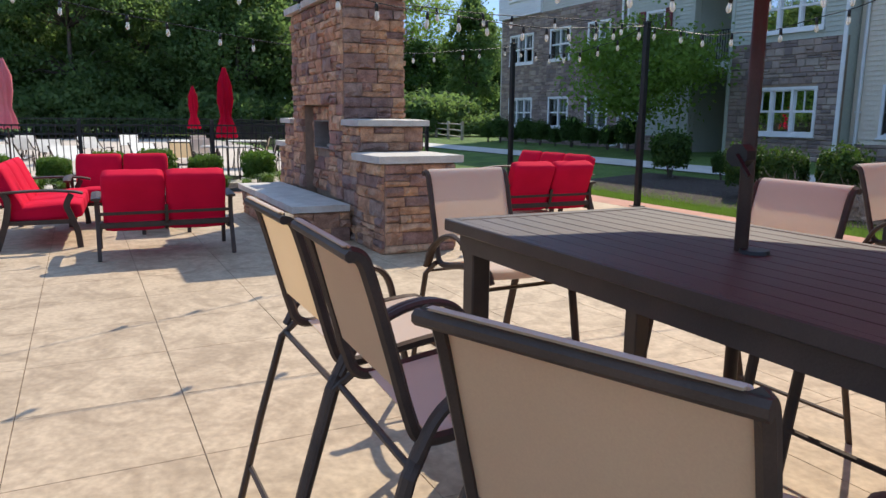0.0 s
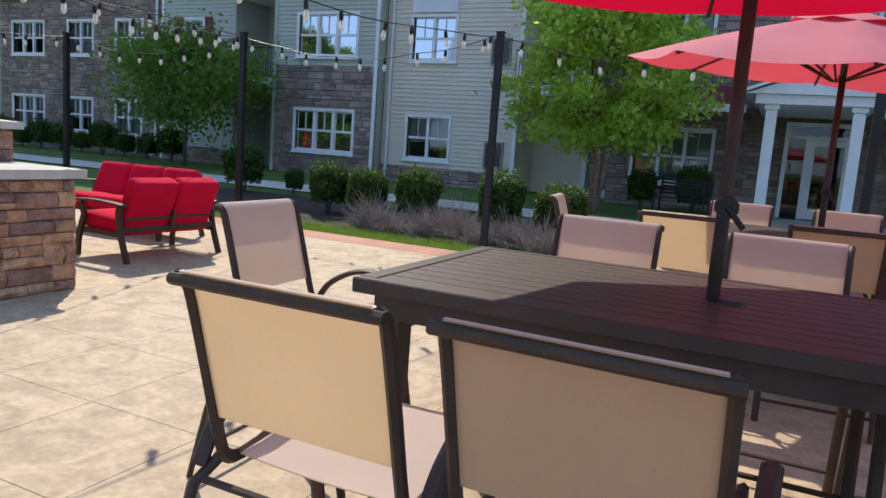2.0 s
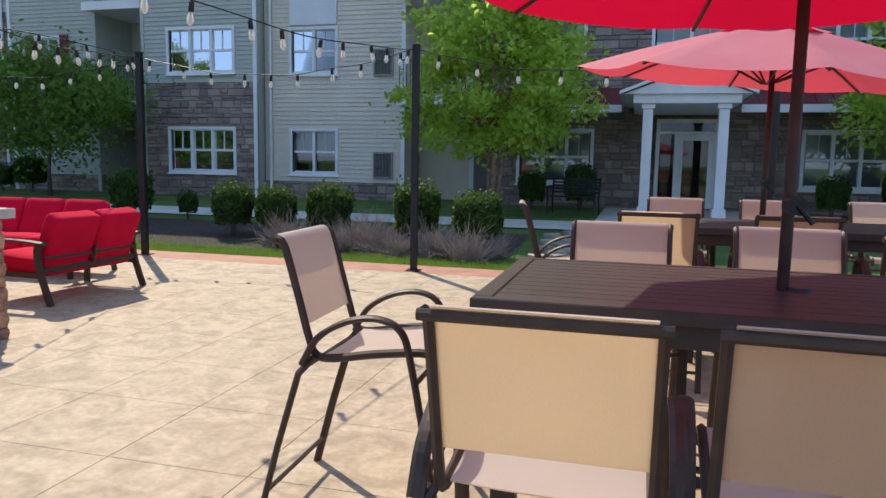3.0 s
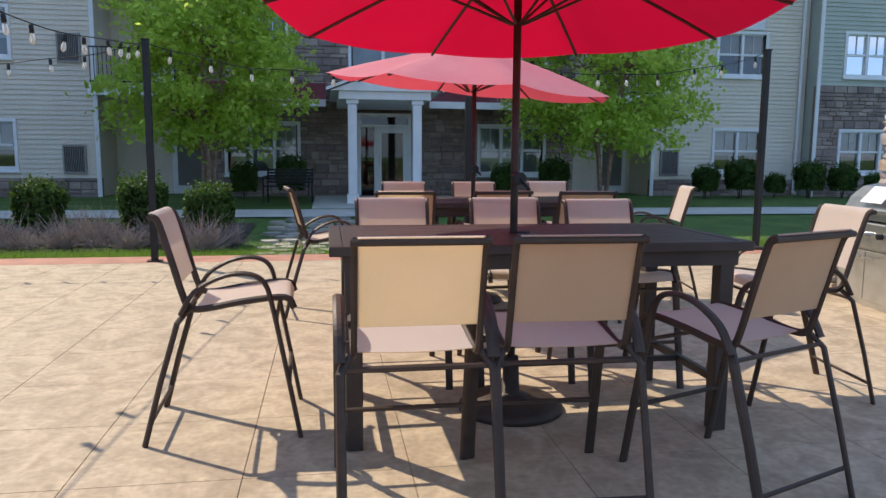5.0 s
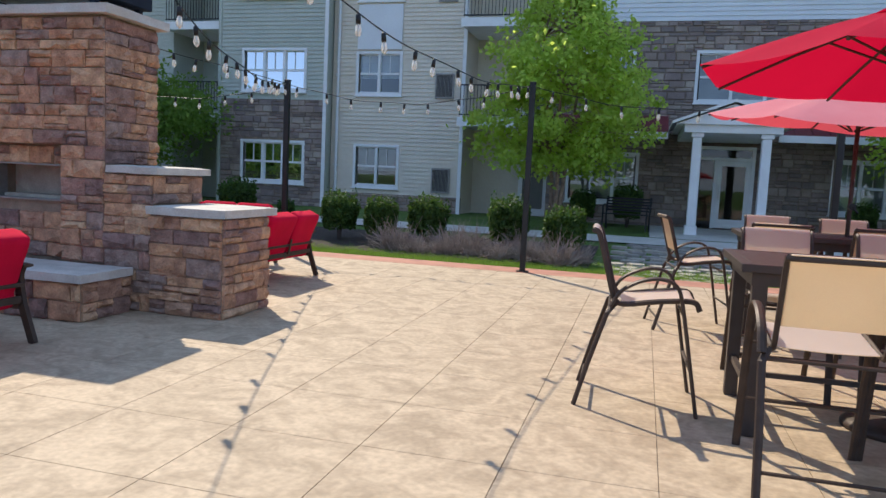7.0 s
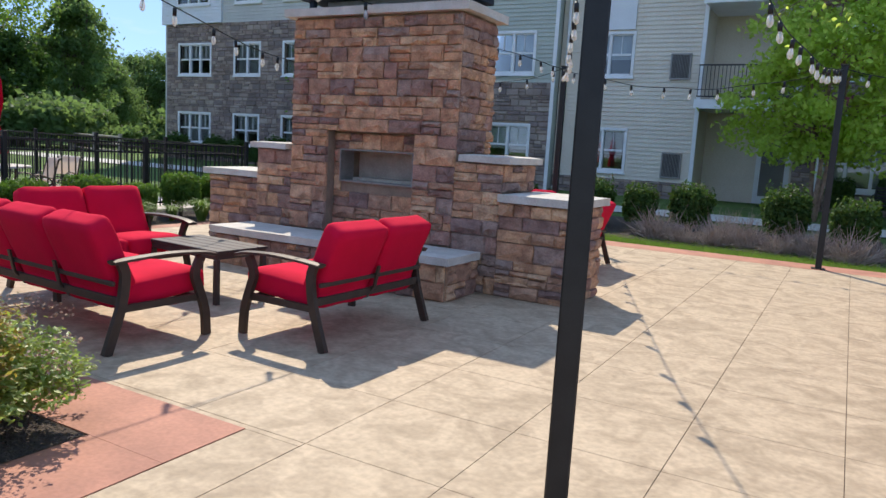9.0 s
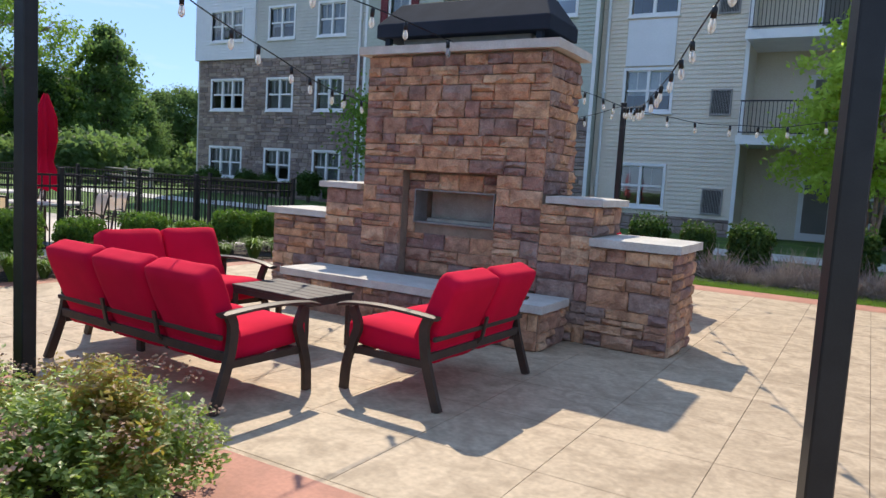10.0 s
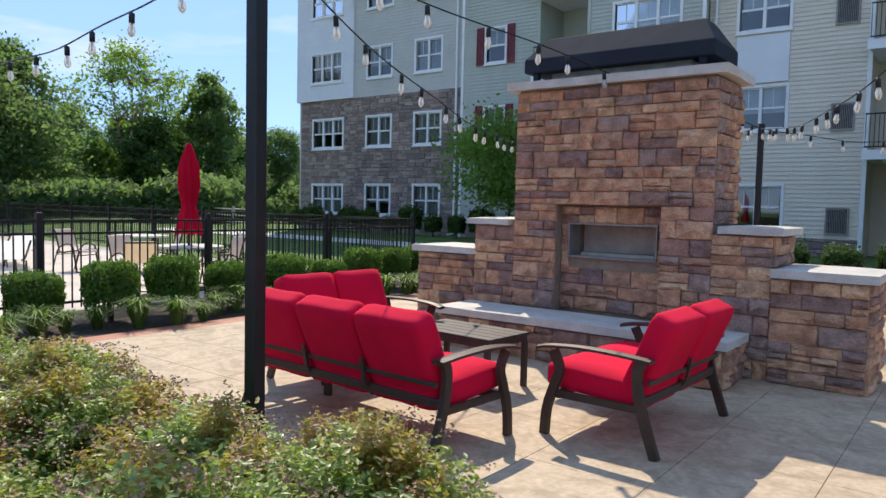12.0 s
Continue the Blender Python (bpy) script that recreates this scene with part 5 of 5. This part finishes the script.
def stems(bm, h, n, spread, rng, r=0.008):
    for _ in range(n):
        a, q = rng.uniform(0, math.tau), rng.uniform(0.4, 1)
        tube(bm, [(0.03 * math.cos(a), 0.03 * math.sin(a), -0.03), (spread * q * 0.5 * math.cos(a), spread * q * 0.5 * math.sin(a), h * 0.5), (spread * q * math.cos(a + 0.2), spread * q * math.sin(a + 0.2), h * rng.uniform(0.7, 1))], [r, r * 0.7, r * 0.3], 4)
    return bm


prng = np.random.default_rng(21)
bm = stems(bmesh.new(), 0.4, 8, 0.15, prng, 0.014)
STEM = finish("stems", bm, BARKD)
YEW = [shrub_mesh("yew", 0.64, 0.64, 0.80, 6500, 0.04, 40 + i, 0.62, 0.20, 0.74) for i in range(3)]
for i, (x, y, s) in enumerate(((-11.5, 14.0, 1.1), (-8.45, 12.8, 1.0), (-7.48, 12.6, 0.95), (-6.58, 12.75, 1.02), (-4.95, 12.5, 1.1), (-3.9, 12.25, 1.0), (-10.6, 14.6, 0.6))):
    b = thing("yew_shrub", "rounded dark green yew shrub in a mulch bed", "shrub", "yew shrubs", pose(x, y, rise(y) - 0.03, 0, 0, 50 * i) @ Matrix.Scale(s, 4))
    part("foliage", YEW[i % 3], None, b)
    part("stem", STEM, None, b)
BOXW = [shrub_mesh("box", 0.70, 0.70, 0.68, 8000, 0.030, 60 + i, 0.62, 0.05, 0.86) for i in range(3)]
for i, (x, y, s) in enumerate(((-13.85, 1.95, 0.85), (-13.8, 2.8, 0.95), (-13.75, 3.6, 1.0), (-13.8, 4.5, 0.85), (-13.8, 5.5, 0.92), (-13.8, 6.35, 0.75), (-13.85, 7.2, 0.95), (-13.85, 8.0, 0.92), (-13.9, 8.8, 0.95), (-13.9, 1.0, 0.9), (-12.45, 0.45, 1.0), (-13.9, 0.1, 0.9))):
    b = thing("boxwood_shrub", "clipped green boxwood shrub before the black fence", "shrub", "boxwood shrubs", pose(x, y, -0.02, 0, 0, 70 * i) @ Matrix.Diagonal((s * 0.86, s * 0.86, s * 1.08, 1)))
    part("foliage", BOXW[i % 3], None, b)
    part("stem", STEM, None, b)
# hedges under the building windows
for i, (x0, x1) in enumerate(((-31.5, -20.0), (-4.9, -2.4), (2.2, 5.2), (8.6, 15.5))):
    n = max(2, int((x1 - x0) / 1.05))
    for k in range(n):
        x = x0 + (x1 - x0) * (k + 0.5) / n
        b = thing("foundation_shrub", "dark green shrub against the stone base", "shrub", "foundation shrubs", pose(x, 20.6, 0.18, 0, 0, 90 * k) @ Matrix.Scale(1.05 + 0.25 * math.sin(k * 2.3), 4))
        part("foliage", YEW[k % 3], None, b)
        part("stem", STEM, None, b)


def strap_clump(seed):
    g = np.random.default_rng(seed)
    v, f = [], []
    for _ in range(220):
        a, lean, L = g.uniform(0, math.tau), g.uniform(0.15, 0.8), g.uniform(0.25, 0.5)
        w, d = np.array([-math.sin(a), math.cos(a), 0]) * 0.008, np.array([math.cos(a), math.sin(a), 0])
        o = d * 0.05 * g.random()
        p1, p2 = o + d * lean * 0.4 * L + np.array([0, 0, L * 0.7]), o + d * lean * 1.3 * L + np.array([0, 0, L * (0.85 - lean * 0.4)])
        k = len(v)
        v += [tuple(o - w), tuple(o + w), tuple(p1 + w), tuple(p1 - w), tuple(p2)]
        f += [(k, k + 1, k + 2, k + 3), (k + 3, k + 2, k + 4)]
    me = bpy.data.meshes.new("leaves")
    me.from_pydata(v, [], f)
    me.materials.append(LEAFSETS["daylily"])
    return me


STRAP = [strap_clump(i) for i in range(3)]
for i in range(26):
    x, y = -13.25 + 0.22 * math.sin(i * 5.1), -0.2 + i * 0.38
    b = thing("daylily_clump", "arching green daylily clump in the fence bed", "plant", "daylily clumps", pose(x, y, -0.02, 0, 0, 77 * i) @ Matrix.Scale(0.9 + 0.2 * math.sin(i * 1.7), 4))
    part("leaves", STRAP[i % 3], None, b)

# bare grey-brown shrubs
TW = []
for s in range(3):
    g = np.random.default_rng(80 + s)
    bm = bmesh.new()
    for _ in range(260):
        a, e, L = g.uniform(0, math.tau), g.uniform(0.15, 1.25), g.uniform(0.25, 0.52)
        d = Vector((math.cos(a) * math.sin(e), math.sin(a) * math.sin(e), math.cos(e)))
        o = Vector((g.normal() * 0.09, g.normal() * 0.09, 0))
        mid = o + d * L * 0.55
        tube(bm, [o, mid, mid + (d + Vector((g.normal(), g.normal(), g.normal())) * 0.4) * L * 0.45], [0.006, 0.004, 0.002], 3, closed_ends=False)
    TW.append(finish("twigs", bm, LEAFSETS["twig"]))
for i, (x, y) in enumerate(((-6.0, 11.9), (-5.5, 12.1), (-6.5, 11.85), (-4.4, 11.8), (-3.9, 11.6), (-5.0, 11.75), (-5.9, 12.5), (-4.7, 12.2), (-3.6, 12.0), (-7.0, 12.0))):
    b = thing("bare_shrub", "low leafless grey-brown twiggy shrub in mulch", "shrub", "bare shrubs", pose(x, y, rise(y) - 0.03, 0, 0, 50 * i) @ Matrix.Scale(1.0 + 0.2 * math.sin(i * 2.2), 4))
    part("branching", TW[i % 3], None, b)

# flowering shrubs of the planting bed
def sprigs(kind, seed, n, per, leaf, reach=0.52, height=0.62, clump=0):
    """Arching stems set with small leaves; the tips make a loose uneven dome."""
    g = np.random.default_rng(seed)
    hubs = g.uniform(-0.34, 0.34, (9, 2))
    pts, nrm = [], []
    for _ in range(n):
        a, q = g.uniform(0, math.tau), math.sqrt(g.random())
        tx, ty = reach * q * math.cos(a), reach * q * math.sin(a)
        if clump:
            tx, ty = hubs[int(g.integers(clump))] + g.normal(size=2) * 0.07
            q = min(1, math.hypot(tx, ty) / reach)
        near = min(math.hypot(tx - h[0], ty - h[1]) for h in hubs)
        tz = height * (1 - 0.55 * q * q) * (1.08 - 0.9 * min(near, 0.3)) * g.uniform(0.84, 1.08)
        f = np.sort(g.uniform(0.45, 1.0, per))[:, None]
        line = np.array([tx, ty, tz]) * np.concatenate([f ** 1.1, f ** 1.1, f ** 0.85], 1)
        side = g.normal(size=(per, 3)) * (0.034 - 0.02 * f)
        pts.append(line + side)
        nrm.append(side * 12 + np.array([0, 0, 0.75]) + g.normal(size=(per, 3)) * 0.45)
    pts = np.concatenate(pts)
    pts[:, 2] = np.maximum(pts[:, 2], 0.01)
    return quads("foliage", pts, np.concatenate(nrm), leaf, LEAFSETS[kind], g, 2.1)


SP = [sprigs("spirea", 100 + i, 430, 46, 0.0145) for i in range(3)]
SG = [sprigs("gold", 110 + i, 190, 36, 0.014, height=0.655, clump=4) for i in range(2)]
BL = []
for s in range(3):
    g = np.random.default_rng(120 + s)
    cl = []
    for _ in range(34):
        a, q = g.uniform(0, math.tau), math.sqrt(g.random()) * 0.5
        c = np.array([q * math.cos(a), q * math.sin(a), 0.585 - q * q * 0.85 + g.uniform(0, 0.09)])
        cl.append(c + g.normal(size=(26, 3)) * np.array([0.028, 0.028, 0.012]))
    cl = np.concatenate(cl)
    BL.append(quads("flower_heads", cl, g.normal(size=cl.shape), 0.013, LEAFSETS["bloom"], g, 1.0))
k = 0
for i in range(6):
    for j in range(5):
        x, y = -7.45 - i * 0.86 + 0.2 * math.sin(j * 3 + i), 0.28 - j * 0.80 + 0.18 * math.cos(i * 2 + j)
        if x < -12.2:
            continue
        b = thing("spirea_shrub", "loose yellow-green spirea with dried brown flower heads", "shrub", "spirea bed", pose(x, y, 0.0, 0, 0, 61 * k) @ Matrix.Diagonal((1.2, 1.2, 0.95 + 0.12 * math.sin(k * 1.9), 1)))
        part("foliage", SP[k % 3], None, b)
        part("young_growth", SG[k % 2], None, b, "yellow and bronze young leaves")
        part("flower_head_haze", BL[k % 3], None, b, "dried brown flower heads")
        part("stem", STEM, None, b)
        k += 1

# lawn blades on the strips nearest the patio
g = np.random.default_rng(7)
n = 60000
xs, ys = g.uniform(-13, 8, n), 10.75 + np.abs(g.normal(size=n)) * 0.55
base = np.stack([xs, ys, np.array([rise(v) for v in ys]) - 0.05], 1)
a = g.uniform(0, math.tau, n)
w = np.stack([np.cos(a), np.sin(a), 0 * a], 1) * 0.006
tip = base + np.stack([g.normal(size=n) * 0.03, g.normal(size=n) * 0.03, g.uniform(0.04, 0.10, n)], 1)
v = np.stack([base - w, base + w, tip], 1).reshape(-1, 3)
me = bpy.data.meshes.new("lawn_grass")
me.from_pydata(v.tolist(), [], np.arange(n * 3).reshape(-1, 3).tolist())
me.materials.append(BLADE)
tagged(new("lawn_grass", me), "short green grass blades beside the patio", "grass", kind="stuff")


# ---- trees ----
def tree(x, y, z, h, spread, kind, bark, seed, stemsn=1, leaves=9000, leaf=0.11, low=0.25, label="", group="", clumps=46, droop=0.0):
    g = np.random.default_rng(seed)
    t = thing("tree", label, "tree", group, pose(x, y, z))
    bm = bmesh.new()
    tips = []
    r0 = 0.018 * h / math.sqrt(stemsn)
    for s in range(stemsn):
        a = math.tau * s / stemsn + g.uniform(0, 1)
        lean = (0.10 if stemsn > 1 else 0.02) * h
        pts = [Vector((0.05 * math.cos(a) * (stemsn > 1), 0.05 * math.sin(a) * (stemsn > 1), -0.05))]
        for q in (0.2, 0.45, 0.7, 0.9):
            pts.append(Vector((math.cos(a) * lean * q * 1.3 + g.normal() * 0.02 * h * q, math.sin(a) * lean * q * 1.3 + g.normal() * 0.02 * h * q, h * q)))
        tube(bm, pts, [r0, r0 * 0.8, r0 * 0.6, r0 * 0.4, r0 * 0.12], 8)
        tips.append(pts)
    part("trunk", bm, bark, t, smooth=True)
    bm = bmesh.new()
    cs = []
    for i in range(clumps):
        pts = tips[int(g.integers(stemsn))]
        f = g.uniform(low, 1.0)
        hh = h * f
        reach = spread * 0.5 * (math.sin(math.pi * min(1, (f - low) / (1 - low) * 0.80 + 0.18)) ** 0.7) * g.uniform(0.45, 1.08)
        a = g.uniform(0, math.tau)
        idx = min(int(f * 4), 3)
        st = pts[idx].lerp(pts[idx + 1], 0.5)
        end = Vector((reach * math.cos(a), reach * math.sin(a), hh - droop * reach))
        mid = st.lerp(end, 0.5) + Vector((0, 0, 0.05 * h))
        tube(bm, [st, mid, end], [r0 * 0.28, r0 * 0.18, r0 * 0.05], 5)
        cs.append(end)
        cs.append(mid.lerp(end, 0.5))
    part("limb", bm, bark, t, smooth=True)
    cs = np.array([tuple(c) for c in cs])
    which = g.integers(len(cs), size=leaves)
    size = spread * (0.085 if clumps < 60 else 0.055 if clumps < 180 else 0.04) * g.uniform(0.5, 1.5, len(cs))
    off = g.normal(size=(leaves, 3)) * size[which][:, None] * np.array([1, 1, 0.75])
    me = quads("crown", cs[which] + off, g.normal(size=(leaves, 3)) + np.array([0, 0, 0.5]), leaf, LEAFSETS[kind], g)
    part("crown", me, None, t)
    return t


tree(-4.75, 17.6, 0.2, 6.0, 4.6, "birch", BARK, 11, 3, 21000, 0.088, 0.27, "multi-stemmed river birch with light green leaves", "birches by the entrance", 190, 0.18)
tree(5.0, 18.2, 0.2, 6.0, 5.0, "birch", BARK, 12, 4, 21000, 0.088, 0.27, "multi-stemmed river birch with light green leaves", "birches by the entrance", 190, 0.18)
tree(-18.5, 19.2, 0.2, 3.9, 5.0, "dark", BARKD, 13, 1, 13000, 0.095, 0.40, "small spreading ornamental tree on the lawn", "", 46, 0.0)
g = np.random.default_rng(77)
WOOD = []
k = 0
SPOTS = []
for i in range(18):
    for ring, d in enumerate((49, 59)):
        a = radians(69 + 65 * (i + 0.5 * ring) / 18 + g.uniform(-1.5, 1.5))
        dd = d + g.uniform(-4, 5)
        SPOTS.append((-5 - dd * math.sin(a), -1 + dd * math.cos(a), g.uniform(0.85, 1.12)))
for i in range(13):
    a = radians(47.5 + 1.6 * i)
    dd = 76 + g.uniform(-6, 10)
    SPOTS.append((-5 - dd * math.sin(a), -1 + dd * math.cos(a), g.uniform(0.65, 0.95)))
for x, y, sc in SPOTS:
    if len(WOOD) < 6:
        WOOD.append(tree(x, y, -0.05, 10.2 + 0.6 * (k % 3), g.uniform(7, 9), "wood", BARKD, 200 + k, 1 + k % 2, 26000, 0.17, 0.08, "tall leafy woodland tree behind the pool", "woodland trees", 150, 0.05))
    else:
        copy_thing(WOOD[k % 6], pose(x, y, -0.05, 0, 0, 67 * k) @ Matrix.Scale(sc, 4))
    k += 1


def far_spot(degrees_west, d):
    a = radians(degrees_west)
    return -5.4 - d * math.sin(a), -1.6 + d * math.cos(a)


tree(*far_spot(61.0, 60), -0.05, 12.6, 9.5, "dark", BARK, 401, 3, 5200, 0.16, 0.55, "half-bare spreading tree with pale crooked limbs", "", 70, -0.05)
tree(*far_spot(55.5, 62), -0.05, 11.4, 6.0, "wood", BARKD, 402, 2, 15000, 0.19, 0.15, "tall airy woodland tree with open crown", "", 120, 0.05)
tree(*far_spot(59.0, 56), -0.05, 7.2, 5.4, "yew", BARKD, 403, 1, 24000, 0.17, 0.05, "dense dark green tree beyond the pool", "", 90, 0.1)
tree(*far_spot(63.5, 57), -0.05, 5.6, 5.6, "dark", BARKD, 404, 1, 16000, 0.17, 0.08, "low spreading bright green tree beyond the pool", "", 90, 0.1)
UND = shrub_mesh("wood", 6.0, 4.0, 2.4, 7000, 0.22, 300, 0.3, 0.6)
for i in range(26):
    a = radians(47 + 87 * i / 26)
    b = thing("undergrowth_bush", "dense dark green woodland undergrowth bush", "shrub", "woodland undergrowth", pose(-5 - 43 * math.sin(a), -1 + 43 * math.cos(a), -0.1, 0, 0, 40 * i) @ Matrix.Scale(0.72 + 0.34 * math.sin(i * 2.4 + 1), 4))
    part("foliage", UND, None, b)


# ---- park bench near the entrance ----
bench = thing("garden_bench", "black metal garden bench beside the entrance", "bench", "", pose(-3.0, 18.4, 0.24, 0, 0, 170))
for sx in (-0.55, 0.55):
    bm = bmesh.new()
    tube(bm, curve_points([(sx, -0.25, 0), (sx, -0.2, 0.4), (sx, -0.3, 0.85)], 4), 0.022, 6)
    tube(bm, curve_points([(sx, 0.25, 0), (sx, 0.2, 0.4), (sx, 0.22, 0.6), (sx, 0.0, 0.64), (sx, -0.22, 0.6)], 4), 0.02, 6)
    part("end_frame", bm, BLACK, bench)
for k in range(6):
    bm = bmesh.new()
    box(bm, -0.58, 0.58, -0.18 + k * 0.07, -0.13 + k * 0.07, 0.40, 0.425)
    part("slat", bm, BLACK, bench)
for k in range(5):
    bm = bmesh.new()
    box(bm, -0.58, 0.58, -0.25 - k * 0.018, -0.23 - k * 0.018, 0.48 + k * 0.075, 0.53 + k * 0.075)
    part("slat", bm, BLACK, bench)


# ---- patio paving ----
P = 0.735
PX0, PY0 = -6.10, 2.05
patio = thing("floor", "tan stamped concrete patio scored into square panels", "patio", kind="structure")
bm = bmesh.new()
box(bm, -13.0, 9.0, -9.0, 10.75, -0.14, -0.006)
part("slab", bm, JOINT, patio)
bm = bmesh.new()
box(bm, 0.0022, P - 0.0022, 0.0022, P - 0.0022, -0.03, 0)
PANEL = finish("panel", bm, CONCRETE)
restp = []
for i in range(-9, 21):
    for j in range(-15, 11):
        x, y = PX0 + i * P, PY0 + j * P
        if y + P > 10.25 or x < -12.72 or x + P > 8.9:
            continue
        if x < -6.43 and y + P * 0.6 < 1.26:
            continue
        if -10.3 < x < 1.9 and 0.5 < y < 8.8:
            o = part("panel", PANEL, None, patio)
            o.location = (x, y, 0)
        else:
            restp.append((x, y))
bm = bmesh.new()
for x, y in restp:
    box(bm, x + 0.003, x + P - 0.003, max(y, -8.9) + 0.003, y + P - 0.003, -0.03, 0)
box(bm, -12.7, PX0 - 0.003, 1.274, PY0 - P - 0.003, -0.03, 0), box(bm, -6.436, PX0 - 0.003, -8.9, 1.271, -0.03, 0)
part("panels_outer", bm, CONCRETE, patio, kind="stuff")
bm = bmesh.new()
box(bm, -13.0, 9.0, PY0 + int((10.25 - PY0) / P) * P + 0.004, 10.75, -0.03, 0.0005)
part("border_north", bm, REDCON, patio, "terracotta coloured concrete border")
bm = bmesh.new()
box(bm, -13.0, PX0 - 9 * P - 0.004, 0.78, PY0 + int((10.25 - PY0) / P) * P, -0.03, 0.0005)
part("border_west", bm, REDCON, patio, "terracotta coloured concrete border")
bm = bmesh.new()
box(bm, -12.7, -6.44, 0.79, 1.27, -0.03, 0.0045), box(bm, -6.94, -6.44, -8.9, 0.788, -0.03, 0.0045)
part("border_bed", bm, REDCON, patio, "terracotta coloured concrete border")
fl = thing("flagstone_path", "irregular grey flagstone path to the entrance", "path", kind="structure")
g = np.random.default_rng(31)
FS = []
for s in range(6):
    bm = bmesh.new()
    m_ = int(g.integers(5, 8))
    ring = [(0.5 * g.uniform(0.8, 1.05) * math.cos(math.tau * q / m_), 0.5 * g.uniform(0.8, 1.05) * math.sin(math.tau * q / m_)) for q in range(m_)]
    top = [bm.verts.new((x, y, 0.0)) for x, y in ring]
    low_ = [bm.verts.new((x * 1.06, y * 1.06, -0.06)) for x, y in ring]
    bm.faces.new(top)
    for q in range(m_):
        bm.faces.new((low_[q], low_[(q + 1) % m_], top[(q + 1) % m_], top[q]))
    FS.append(finish("flagstone", bm, PATHST))
for i in range(6):
    for j in range(12):
        x, y = -2.95 + i * 0.36 + 0.05 * math.sin(i * 5 + j * 3), 10.95 + j * 0.36 + 0.06 * math.cos(i * 3 + j)
        o = part("flagstone", FS[(i * 5 + j * 3) % 6], None, fl)
        o.matrix_basis = pose(x + 0.18 * (j % 2), y, rise(y) - 0.005, 0, 0, 47 * (i + 3 * j)) @ Matrix.Diagonal((0.38, 0.36, 1, 1))
